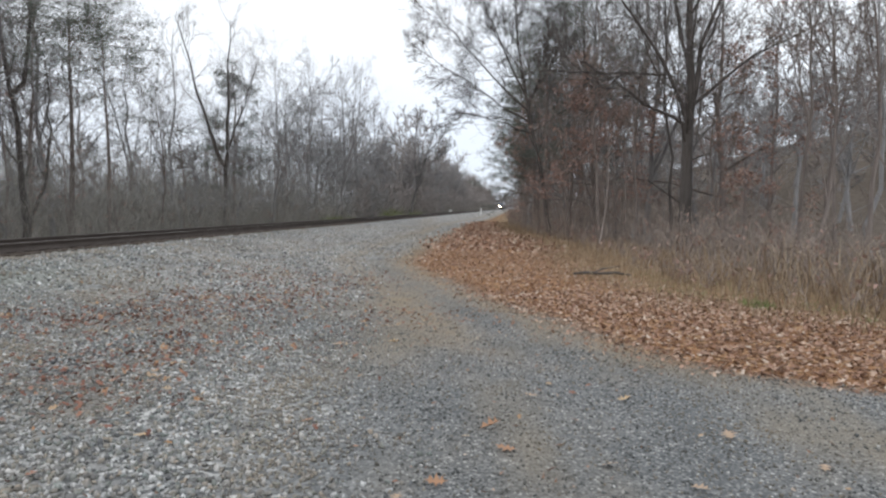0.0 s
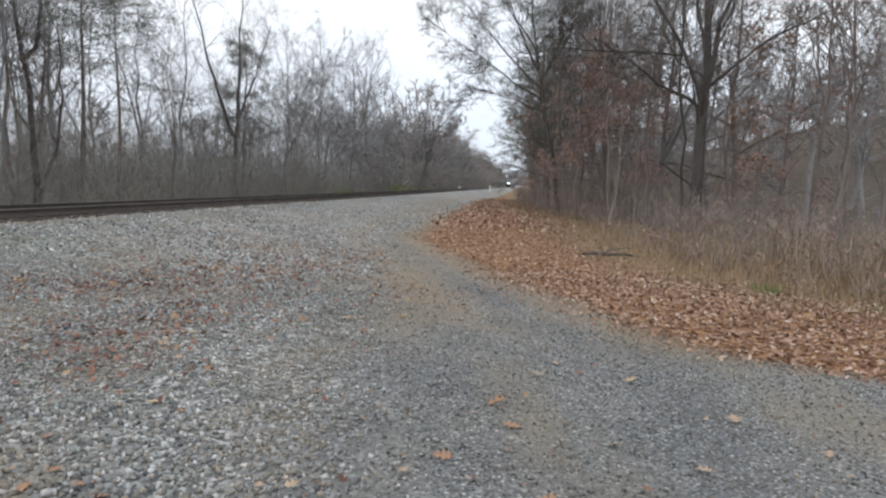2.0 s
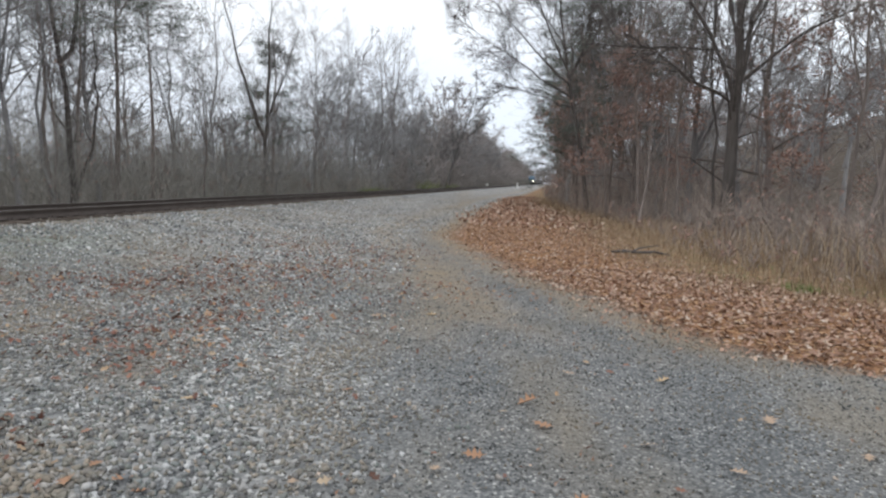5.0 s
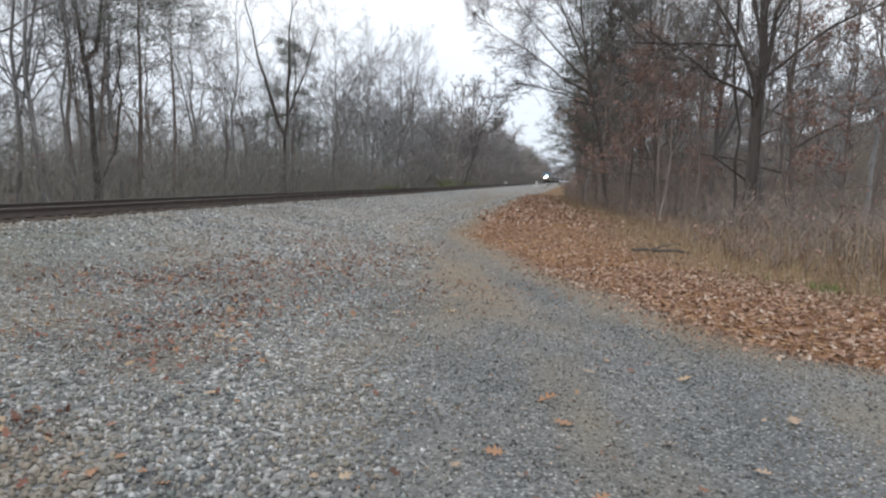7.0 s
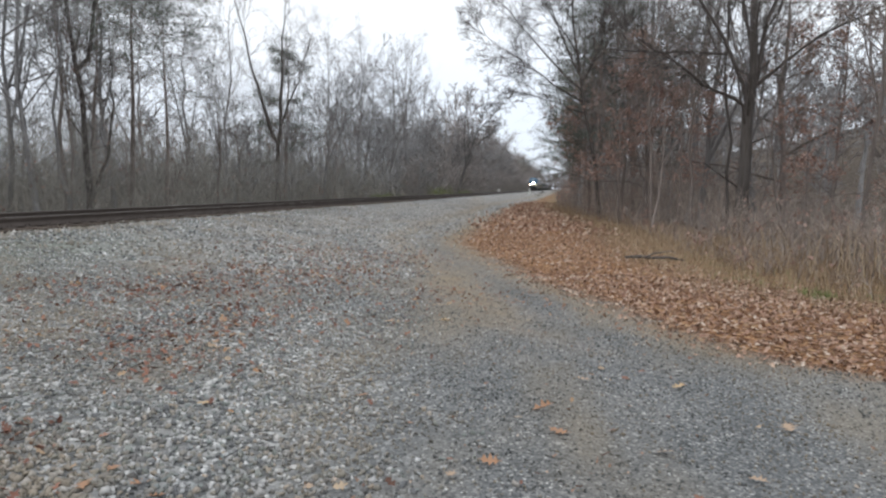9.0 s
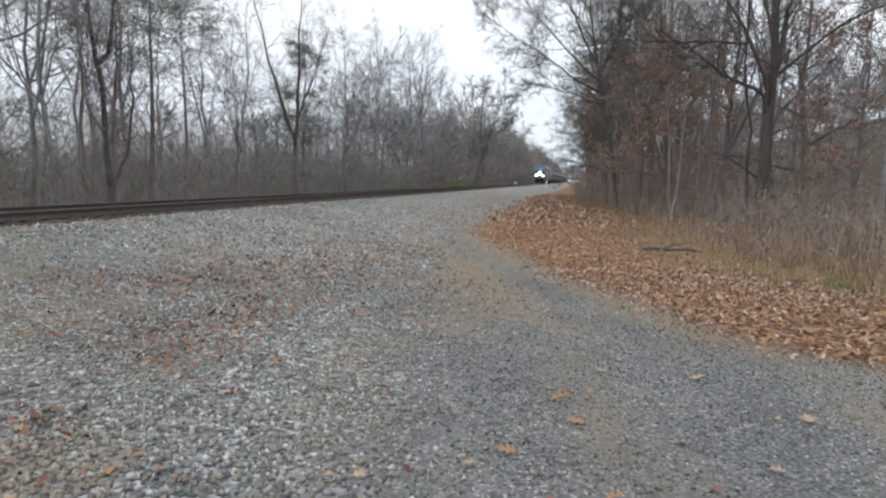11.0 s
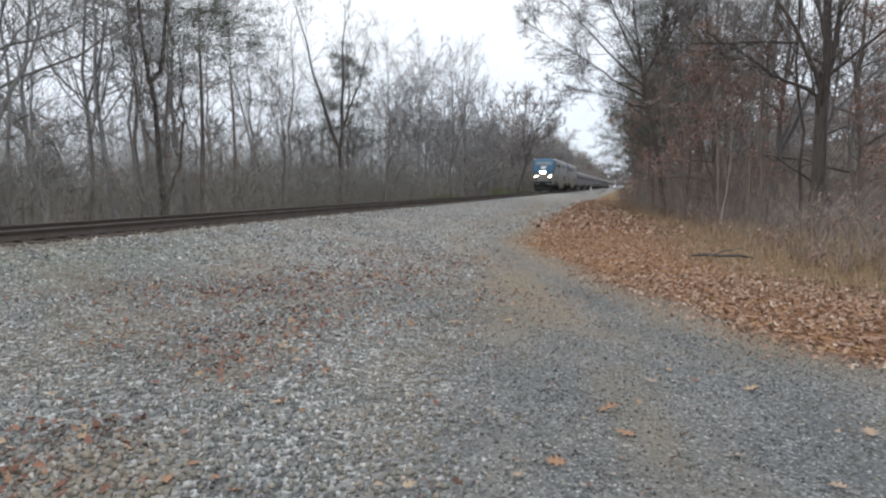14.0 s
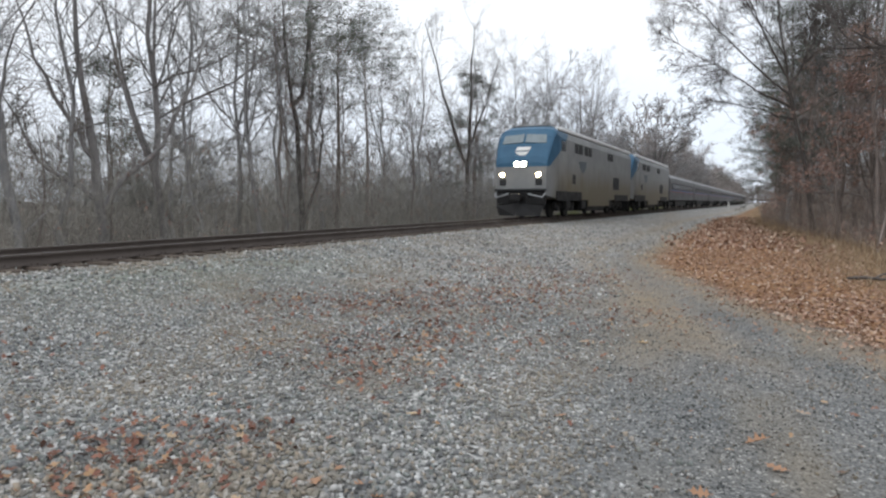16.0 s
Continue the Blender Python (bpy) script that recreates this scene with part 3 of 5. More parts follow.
def make_ground():
    xs = np.concatenate([np.linspace(-1500, -100, 12), np.linspace(-90, -20, 20), np.linspace(-18, -10, 28)[:-1], np.linspace(-10, 8, 100), np.linspace(8.5, 40, 36), np.linspace(44, 200, 40), np.linspace(260, 1500, 10)])
    ys = np.concatenate([np.linspace(-1500, -40, 12), np.linspace(-30, 0, 20), np.linspace(0.3, 24, 110), np.linspace(24.5, 70, 70), np.linspace(74, 320, 60), np.linspace(360, 3000, 16)])
    X, Y = np.meshgrid(xs, ys)
    Z = land(X, Y)
    V = np.stack([X, Y, Z], -1).reshape(-1, 3)
    ny, nx = X.shape
    i = (np.arange(ny - 1)[:, None] * nx + np.arange(nx - 1)).ravel()
    me = mesh_np("ground", V, np.stack([i, i + 1, i + nx + 1, i + nx], 1))
    x, y = V[:, 0], V[:, 1]
    edge, brush = np.interp(y, EDGE_Y, EDGE_X), np.interp(y, BRUSH_Y, BRUSH_X)
    masks = dict(
        leaf=smooth(x - edge, -0.35, 0.35) * (x > -9),
        road=smooth(x - (-1.0 - 0.2 * (np.clip(y, 0, 16) - 3)), -0.9, 0.9),
        rut=np.clip(np.exp(-((x - edge + 1.1) / 0.4) ** 2) * smooth(y, 5, 8) + np.exp(-((x - edge + 2.7) / 0.5) ** 2) * smooth(y, 5, 8) + 0.85 * (1 - smooth(y, 4.5, 8.5)), 0, 1),
        dust=0.62 * smooth(y, 7.5, 17) * smooth(x, -9.6, -7.5) * (1 - smooth(x - edge, -2.2, -0.6)),
        moss=0.9 * np.exp(-((x + 8.2) / 1.3) ** 2 - ((y - 8.0) / 3.5) ** 2),
        tan=np.exp(-((x - edge + 0.25) / 0.45) ** 2) * smooth(y, 5, 8) * 0.75 + np.exp(-((x - edge + 1.9) / 0.45) ** 2) * smooth(y, 5.5, 9) * 0.55 + 0.3 * np.exp(-((x + 0.4 + 0.12 * y) / 0.7) ** 2) * smooth(y, 5.5, 8),
        grass=smooth(x - brush, -1.9, 0.0) * smooth(y, 9, 14) + smooth(x - brush, -1.0, 0.6) * (1 - smooth(y, 9, 14)),
        wood=np.maximum(smooth(x - brush, 1.5, 5.0), smooth(-x, 13.6, 16.0)))
    for key, val in masks.items():
        at = me.attributes.new(key, "FLOAT", "POINT")
        at.data.foreach_set("value", np.clip(val, 0, 1).astype(np.float32))
    me.polygons.foreach_set("use_smooth", np.ones(len(me.polygons), bool))
    tagged(link("ground", me, M["ground"]), "grey gravel ground with leaf litter and forest floor", "ground", kind="structure")


make_ground()


# ---- railway track ----
def make_track():
    track = thing("railway_track", "rusty steel railway track on dark timber ties", "railway track")
    tagged(track, kind="structure")
    prof = [(-0.07, -0.172), (0.07, -0.172), (0.07, -0.158), (0.012, -0.135), (0.010, -0.05), (0.036, -0.038), (0.037, -0.004), (0.030, 0.0), (-0.030, 0.0), (-0.037, -0.004), (-0.036, -0.038), (-0.010, -0.05), (-0.012, -0.135), (-0.07, -0.158)]
    ys = [-80, -20, 0, 10, 20, 40, 80, 160, 320, 700, 1200]
    for s in (-1, 1):
        k = len(prof)
        V = np.array([(RAIL_X + s * 0.7535 + px, y, RAIL_Z + pz) for y in ys for px, pz in prof])
        i = np.arange(len(ys) - 1)[:, None] * k
        j = np.arange(k)
        F = np.stack([i + j, i + (j + 1) % k, i + k + (j + 1) % k, i + k + j], -1).reshape(-1, 4)
        rail = link("rail", mesh_np("rail", V, F), M["rail"], track, "rusty rail with a worn bright head")
        V = np.array([(RAIL_X + s * 0.7535 + px, y, RAIL_Z + 0.003) for y in ys for px in (-0.027, 0.027)])
        i = np.arange(len(ys) - 1) * 2
        link("rail_head", mesh_np("rail_head", V, np.stack([i, i + 1, i + 3, i + 2], 1)), M["railhead"], rail)
    bm = boxed((-1.3, -0.11, -0.17), (1.3, 0.11, 0.0), 0.012)
    tie = bpy.data.meshes.new("tie")
    bm.to_mesh(tie)
    bm.free()
    bm = bmesh.new()
    for s in (-1, 1):
        box(bm, (s * 0.7535 - 0.17, -0.095, 0.0), (s * 0.7535 + 0.17, 0.095, 0.018), 0.004)
        for dx in (-0.1, 0.1):
            for dy in (-0.05, 0.05):
                disc(bm, (s * 0.7535 + dx, dy, 0.03), (0, 0, 1), 0.016, 0.05, 6)
    plate = bpy.data.meshes.new("tie_plate")
    bm.to_mesh(plate)
    bm.free()
    rng = random.Random(5)
    for n in range(110):
        y = -2 + n * 0.5
        t = link("tie", tie, M["tie"], track)
        t.matrix_world = pose(RAIL_X + rng.uniform(-0.05, 0.05), y, RAIL_Z - 0.172 - 0.016, 0, 0, rng.uniform(-0.8, 0.8))
        link("tie_plate", plate, M["rail"], t)
    bm = bmesh.new()
    for n in range(260):
        y = 53 + n * 0.5
        box(bm, (RAIL_X - 1.3, y - 0.11, RAIL_Z - 0.35), (RAIL_X + 1.3, y + 0.11, RAIL_Z - 0.186))
    tagged(part("far_ties", bm, M["tie"], track), kind="stuff")


make_track()


# ---- the train ----
def section(hw, zb, zsh, ztop):
    half = [(hw, zb), (hw, zb + (zsh - zb) * 0.5), (hw, zsh), (hw * 0.96, zsh + 0.42 * (ztop - zsh)), (hw * 0.86, zsh + 0.76 * (ztop - zsh)), (hw * 0.66, zsh + 0.95 * (ztop - zsh)), (0.0, ztop)]
    return half + [(-x, z) for x, z in reversed(half[:-1])]


def loft(stations):
    """A closed body through sections at (y, hw, zb, zsh, ztop)."""
    bm = bmesh.new()
    rings = [[bm.verts.new((x, y, z)) for x, z in section(*s)] for y, *s in stations]
    k = len(rings[0])
    for a, b in zip(rings, rings[1:]):
        for i in range(k):
            bm.faces.new((a[i], a[(i + 1) % k], b[(i + 1) % k], b[i]))
    bm.faces.new(rings[0][::-1])
    bm.faces.new(rings[-1])
    bmesh.ops.recalc_face_normals(bm, faces=bm.faces)
    return bm


def slab(corners, thick):
    """A pane through four or more corners, thickened outwards along its normal."""
    bm = bmesh.new()
    vs = [bm.verts.new(c) for c in corners]
    f = bm.faces.new(vs)
    f.normal_update()
    n = f.normal.copy()
    out = [bm.verts.new(v.co + n * thick) for v in vs]
    bm.faces.new(out)
    for i in range(len(vs)):
        j = (i + 1) % len(vs)
        bm.faces.new((vs[i], vs[j], out[j], out[i]))
    bmesh.ops.recalc_face_normals(bm, faces=bm.faces)
    return bm


def bogie(parent, y, wheels, gauge=0.7535, span=1.4):
    b = part("bogie", boxed((-0.9, y - span - 0.45, 0.55), (0.9, y + span + 0.45, 0.8), 0.05), M["black"], parent)
    for s in (-1, 1):
        bm = boxed((s * 1.12 - 0.09, y - span - 0.5, 0.5), (s * 1.12 + 0.09, y + span + 0.5, 0.78), 0.03)
        for dy in (-span, 0, span):
            box(bm, (s * 1.14 - 0.12, y + dy - 0.2, 0.34), (s * 1.14 + 0.12, y + dy + 0.2, 0.66), 0.03)
        part("side_frame", bm, M["black"], b)
    for dy in wheels:
        for s in (-1, 1):
            bm = disc(bmesh.new(), (s * (gauge + 0.03), y + dy, 0.51), (1, 0, 0), 0.51, 0.13, 28)
            disc(bm, (s * (gauge - 0.05), y + dy, 0.51), (1, 0, 0), 0.54, 0.03, 28)
            part("wheel", bm, M["black"], b)


def make_locomotive(lead):
    loco = thing("locomotive", "silver diesel passenger locomotive with a blue cab" + (" and lit headlights" if lead else ", coupled behind the first"), "locomotive", "train")
    st = [(0.00, 1.28, 1.16, 2.50, 2.72), (0.10, 1.33, 1.10, 2.80, 3.02), (0.42, 1.39, 1.06, 3.36, 3.56), (0.78, 1.44, 1.02, 3.90, 4.08), (1.08, 1.48, 0.98, 4.12, 4.42),
          (1.4, 1.53, 0.95, 4.05, 4.57), (2.2, 1.53, 0.92, 3.98, 4.60), (4, 1.53, 0.92, 3.96, 4.60), (9, 1.53, 0.92, 3.96, 4.60), (15, 1.53, 0.92, 3.96, 4.60), (20.7, 1.53, 0.92, 3.96, 4.60), (20.9, 1.45, 0.95, 3.9, 4.5)]
    part("body", loft(st), M["livery"], loco, "silver body with a blue cab and dirty sills")
    # windscreen panes on the sloping front
    for s in (-1, 1):
        pts = [(s * 0.06, 0.50, 3.70), (s * 1.12, 0.52, 3.64), (s * 1.08, 0.80, 4.06), (s * 0.06, 0.80, 4.13)]
        part("windshield", slab(pts if s > 0 else pts[::-1], 0.05), M["windshield"], loco, "windshield pane with a pale reflection painted into its tint")
    for s in (-1, 1):
        x = s * 1.53
        part("cab_window", boxed((x - 0.015, 1.75, 3.35), (x + 0.015, 2.5, 3.88), 0.01), M["glass"], loco)
        part("cab_door", boxed((x - 0.012, 3.0, 1.25), (x + 0.012, 3.65, 3.3), 0.01), M["livery"], loco)
        for y0 in (4.4, 5.3, 6.5, 7.4):
            part("side_window", boxed((x - 0.02, y0, 3.40), (x + 0.02, y0 + 0.72, 3.92), 0.01), M["grille"], loco)
        for y0 in (12.5, 13.4):
            part("air_intake", boxed((x - 0.02, y0, 3.45), (x + 0.02, y0 + 0.75, 3.9), 0.01), M["grille"], loco)
        for y0 in (3.95, 4.3):
            part("number_panel", boxed((x - 0.014, y0, 1.75), (x + 0.014, y0 + 0.25, 2.25), 0.01), M["grille"], loco)
        bm = boxed((x - 0.03, 14.4, 1.62), (x + 0.03, 16.2, 2.42), 0.015)
        part("side_grille", bm, M["grille"], loco)
        pts = [(x + s * 0.012, 5.2, 3.0), (x + s * 0.012, 7.0, 3.06), (x + s * 0.012, 6.7, 2.6), (x + s * 0.012, 6.2, 2.35), (x + s * 0.012, 5.6, 2.6)]
        part("side_emblem", slab(pts if s > 0 else pts[::-1], 0.004), M["navy"], loco, "faded navy emblem shape")
        part("roof_edge", boxed((s * 1.37 - 0.11, 1.5, 4.36), (s * 1.37 + 0.11, 20.6, 4.54), 0.03), M["strip"], loco, "pale line along the roof edge")
        part("truck_arch", boxed((x - 0.022, 1.0, 0.86), (x + 0.022, 5.9, 1.34), 0.015), M["black"], loco, "dark arch over the front bogie")
        part("truck_arch", boxed((x - 0.022, 14.9, 0.86), (x + 0.022, 19.6, 1.28), 0.015), M["black"], loco, "dark arch over the rear bogie")
        for y0 in (6.3, 13.4):
            part("equipment_box", boxed((s * 1.34 - 0.12, y0, 0.42), (s * 1.34 + 0.12, y0 + 0.9, 0.93), 0.03), M["black"], loco)
        part("skirt", boxed((s * 1.50 - 0.03, 7.6, 0.55), (s * 1.50 + 0.03, 13.2, 0.94), 0.015), M["livery"], loco)
        part("step", boxed((s * 1.40 - 0.1, 2.95, 0.45), (s * 1.40 + 0.1, 3.7, 0.9), 0.02), M["black"], loco)
    part("fuel_tank", boxed((-1.35, 7.9, 0.28), (1.35, 12.9, 0.95), 0.12), M["black"], loco)
    bm = boxed((-1.0, 1.5, 4.53), (1.0, 20.3, 4.64), 0.03)
    part("roof", bm, M["dark_roof"], loco, "sooty grey roof")
    for y0 in (6.5, 9.5, 13.5, 16.5):
        bm = disc(bmesh.new(), (0, y0, 4.66), (0, 0, 1), 0.62, 0.10, 20)
        part("roof_fan", bm, M["grille"], loco)
    part("emblem", slab([(-0.36, 0.25, 3.30), (0.34, 0.25, 3.30), (0.42, 0.36, 3.48), (-0.28, 0.36, 3.48)], 0.03), M["white"], loco, "white emblem shape on the blue nose")
    part("emblem", slab([(-0.12, 0.13, 3.06), (0.18, 0.13, 3.06), (0.34, 0.22, 3.24), (-0.40, 0.22, 3.24)], 0.03), M["white"], loco, "white emblem shape on the blue nose")
    part("lamp_housing", boxed((-0.36, -0.04, 2.46), (0.36, 0.14, 2.80), 0.05), M["grille"], loco)
    for s in (-1, 1):
        for name, x, z, rim, mt, lab in (("headlight", s * 0.165, 2.63, 0.118, "lamp", "bright lit headlight"), ("ditch_light", s * 0.92, 2.12, 0.098, "ditch", "lit amber ditch light")):
            P = np.array([[(x, -0.14, z), (x, -0.135, z), (x, -0.1, z), (x, -0.02, z)], [(x, -0.14, z), (x, -0.135, z), (x, -0.1, z), (x, -0.02, z)]])
            R = np.array([[rim, rim, rim * 0.9, rim * 0.85], [rim + 0.015, rim + 0.015, rim + 0.01, rim + 0.01]])
            lamp = link(name, mesh_np(name, *tubes(P, R, 20)), M[mt + "_bowl"] if lead else M["grille"], loco, lab if lead else "unlit lamp")
            part("bulb", disc(bmesh.new(), (x, -0.08, z), (0, 1, 0), rim * 0.95, 0.02, 18), M[mt] if lead else M["windshield"], lamp)
        part("nose_grille", boxed((s * 0.92 - 0.17, -0.03, 1.60), (s * 0.92 + 0.17, 0.06, 1.92), 0.02), M["grille"], loco)
    bm = bmesh.new()
    for s in (-1, 1):
        vs = [(0, -0.75, 0.14), (s * 1.05, -0.15, 0.14), (s * 1.25, -0.05, 0.62), (0, -0.42, 0.74)]
        q = slab(vs if s < 0 else vs[::-1], 0.04)
        me = bpy.data.meshes.new("tmp")
        q.to_mesh(me)
        q.free()
        bm.from_mesh(me)
        bpy.data.meshes.remove(me)
    part("snow_plow", bm, M["black"], loco, "dark grey steel snow plow")
    bm = boxed((-0.16, -0.85, 0.88), (0.16, 0.1, 1.14), 0.04)
    box(bm, (-0.26, -0.9, 0.84), (0.26, -0.62, 1.2), 0.05)
    part("coupler", bm, M["black"], loco)
    part("pilot_beam", boxed((-1.24, -0.06, 0.66), (1.24, 0.25, 1.32), 0.05), M["black"], loco)
    bm = boxed((-1.3, -0.16, 1.32), (1.3, 0.2, 1.44), 0.03)
    for n in range(9):
        box(bm, (-1.16 + n * 0.28, -0.19, 1.335), (-1.08 + n * 0.28, -0.1, 1.425), 0.01)
    part("anticlimber", bm, M["grille"], loco, "ribbed dark buffer beam")
    for x0 in (-0.55, -0.4, 0.4, 0.55):
        P = np.array([[(x0, -0.05, 1.2), (x0, -0.24, 1.05), (x0 * 1.05, -0.3, 0.8), (x0 * 1.1, -0.22, 0.6)]])
        link("air_hose", mesh_np("air_hose", *tubes(P, np.full((1, 4), 0.03), 6)), M["black"], loco)
    for s in (-1, 1):
        P = np.array([[(s * 1.28, -0.12, 1.2), (s * 1.18, -0.3, 1.02), (s * 0.82, -0.36, 1.1), (s * 0.5, -0.36, 1.2)]])
        part_me = mesh_np("grab_rail", *tubes(P, np.full((1, 4), 0.045), 6))
        link("grab_rail", part_me, M["coach_roof"], loco, "pale curved uncoupling bar")
    bogie(loco, 3.7, (-1.35, 1.35))
    bogie(loco, 17.2, (-1.35, 1.35))
    return loco


def make_coach():
    car = thing("passenger_coach", "stainless steel passenger coach with a dark window band", "train coach", "train")
    st = [(0.0, 1.30, 1.1, 2.9, 3.62), (0.15, 1.52, 1.0, 3.0, 3.80), (25.4, 1.52, 1.0, 3.0, 3.80), (25.55, 1.30, 1.1, 2.9, 3.62)]
    part("body", loft(st), M["steel"], car)
    for s in (-1, 1):
        x = s * 1.525
        # the highlight along the roof's shoulder, painted as a paler strip
        part("roof_shoulder", slab([(s * 1.47, 0.2, 3.36), (s * 1.32, 0.2, 3.63), (s * 1.32, 25.3, 3.63), (s * 1.47, 25.3, 3.36)][::s], 0.012), M["coach_roof"], car, "shoulder of the roof, its highlight painted pale")
        part("window_band", boxed((x - 0.012, 1.5, 2.2), (x + 0.012, 24.0, 2.82), 0.006), M["grille"], car, "dark band between the windows")
        for n in range(19):
            y0 = 2.2 + n * 1.12
            part("window", boxed((x - 0.022, y0, 2.27), (x + 0.022, y0 + 0.85, 2.76), 0.01), M["glass"], car)
        part("stripe", boxed((x - 0.014, 0.3, 1.9), (x + 0.014, 25.2, 1.98), 0.004), M["red"], car, "thin red stripe")
        part("stripe", boxed((x - 0.014, 0.3, 1.99), (x + 0.014, 25.2, 2.12), 0.004), M["bluestripe"], car, "blue stripe")
        for y0 in (0.45, 24.3):
            part("door", boxed((x - 0.02, y0, 1.1), (x + 0.02, y0 + 0.8, 3.0), 0.01), M["steel"], car)
        for n in range(5):
            z0 = 1.12 + n * 0.14
            part("rib", boxed((x - 0.02, 1.5, z0), (x + 0.02, 24.0, z0 + 0.05), 0.008), M["steel"], car)
    part("underframe", boxed((-1.2, 7.5, 0.35), (1.2, 18.0, 1.0), 0.06), M["black"], car)
    # roof top in the paler highlight colour
    part("roof", boxed((-0.8, 0.4, 3.72), (0.8, 25.1, 3.83), 0.04), M["coach_roof"], car, "roof painted pale for its highlights")
    part("vestibule", boxed((-0.6, -0.5, 0.95), (0.6, 0.1, 3.3), 0.04), M["black"], car)
    bogie(car, 3.2, (-1.25, 1.25), span=1.25)
    bogie(car, 22.3, (-1.25, 1.25), span=1.25)
    return car


TRAIN = []          # each vehicle and how far its front trails the first one's


def make_train():
    a, b = make_locomotive(True), make_locomotive(False)
    TRAIN.extend([(a, 0.0), (b, 21.6)])
    first = make_coach()
    for n in range(10):
        car = first if n == 0 else copy_thing(first, pose(0, 0, 0))
        TRAIN.append((car, 43.4 + n * 26.0))


make_train()


# ---- woods ----
def stand(x, y, sink=0.0):
    return (x, y, float(land(x, y)) - sink)


def crown_tree(name, label, trunk, crown, bark, at, turn=0.0, scale=1.0, group="", extra=()):
    ob = thing(name, label, "tree", group, at, turn)
    link("trunk", trunk, bark, ob)
    tagged(link("crown", crown, bark, ob), kind="stuff")
    for nm, me, mt in extra:
        tagged(link(nm, me, mt, ob), kind="stuff")
    ob.scale = (scale,) * 3
    return ob


def tree_lines(rng, stems, limbs, subs, twigs, first=0.3, angle=42, spread=0.42, up=0.10, light=False, ends=0, coarse=1.0):
    """Branch lines of a tree on its stems: three or four orders."""
    l1, l2, l3 = [], [], []
    thick = 2.9 if light else coarse
    for Pq, Rq in stems:
        each = limbs if len(Pq) == 1 else max(5, limbs // 2)
        a = grow(rng, Pq, Rq, each, (first, 0.98), angle, spread, 4 if light else 7, up, 0.17, 0.45, 0.018 * thick)
        q = grow(rng, *a, subs, (0.2, 1.0), 42, 0.55, 3 if light else 4, up * 0.8, 0.2, 0.5, 0.0095 * thick)
        w = grow(rng, *q, twigs, (0.15, 1.0), 40, 0.7, 2, up * 0.6, 0.14, 0.6, 0.0075 * thick, 0.5)
        l1.append(a)
        l2.append(q)
        l3.append(w)
        l3.append(grow(rng, *a, 5, (0.3, 1.0), 45, 0.24, 2, up * 0.6, 0.14, 0.4, 0.008 * thick, 0.5))
        l3.append(grow(rng, Pq, Rq, 8, (0.08, 0.6), 60, 0.10, 2, 0.05, 0.2, 0.2, 0.010 * thick, 0.4))
        if ends:
            l3.append(grow(rng, *w, ends, (0.2, 1.0), 36, 0.6, 2, up * 0.4, 0.14, 0.6, 0.006, 0.6))
    return l1, l2, l3


def tree_arrays(seed, height, radius, lean=(0, 0), limbs=18, subs=6, twigs=6, first=0.3, angle=42, spread=0.42, forks=0, up=0.10, light=False, ends=0, wob=0.06):
    rng = np.random.default_rng(seed)
    P, R = trunk_line(rng, height, radius, lean, 6 if light else 10, wob)
    stems = [(P, R)]
    if forks:
        stems.append(grow(rng, P, R, forks, (0.2, 0.46), 26, 0.75, 5 if light else 9, 0.13, 0.09, 0.7, 0.02, 0.15))
    l1, l2, l3 = tree_lines(rng, stems, limbs, subs, twigs, first, angle, spread, up, light, ends)
    ks = (5, 3, 3) if light else (8, 4, 3)
    return grid_cat([tubes(p, r, ks[0]) for p, r in stems]), grid_cat([tubes(p, r, ks[1]) for p, r in l1] + [ribbons(rng, p, r) if light else tubes(p, r, ks[2]) for p, r in l2] + [ribbons(rng, p, r) for p, r in l3]), l3


def resample(pts, n):
    p = np.array(pts, float)
    d = np.concatenate([[0], np.cumsum(np.linalg.norm(np.diff(p, axis=0), axis=1))])
    u = np.linspace(0, d[-1], n)
    return np.stack([np.interp(u, d, p[:, i]) for i in range(3)], 1)


def guided_tree(seed, guides, limbs=10, subs=6, twigs=5, ends=0, spread=0.4, angle=40, up=0.07, first=0.2, coarse=1.0):
    """A tree whose trunk and main boughs follow given lines: (points, radius at foot, radius at tip)."""
    rng = np.random.default_rng(seed)
    P = np.stack([resample(g[0], 11) for g in guides])
    P[:, 1:-1] += rng.normal(size=P[:, 1:-1].shape) * 0.05
    R = np.stack([np.linspace(g[1], g[2], 11) for g in guides])
    R[0, 0] *= 1.35
    P[0, 0, 2] -= 0.3
    main = [(P[:1], R[:1]), (P[1:], R[1:])]
    l1, l2, l3 = tree_lines(rng, [(P, R)], limbs * 2, subs, twigs, first, angle, spread, up, False, ends, coarse)
    trunk = grid_cat([tubes(p, r, 9) for p, r in main])
    return trunk, grid_cat([tubes(p, r, 5) for p, r in l1] + [tubes(p, r, 3) for p, r in l2] + [ribbons(rng, p, r) for p, r in l3]), l3


def smooth_mesh(name, arrays):
    me = mesh_np(name, *arrays)
    me.polygons.foreach_set("use_smooth", np.ones(len(me.polygons), bool))
    return me


def foliage(rng, lines, share, radius, count, length, width, flat=1.0):
    """Tufts round a share of the twig ends."""
    tips = np.concatenate([p[:, -1] for p, _ in lines])
    tips = tips[rng.random(len(tips)) < share]
    return mesh_np("foliage", *tufts(rng, tips, radius, count, length, width, flat))


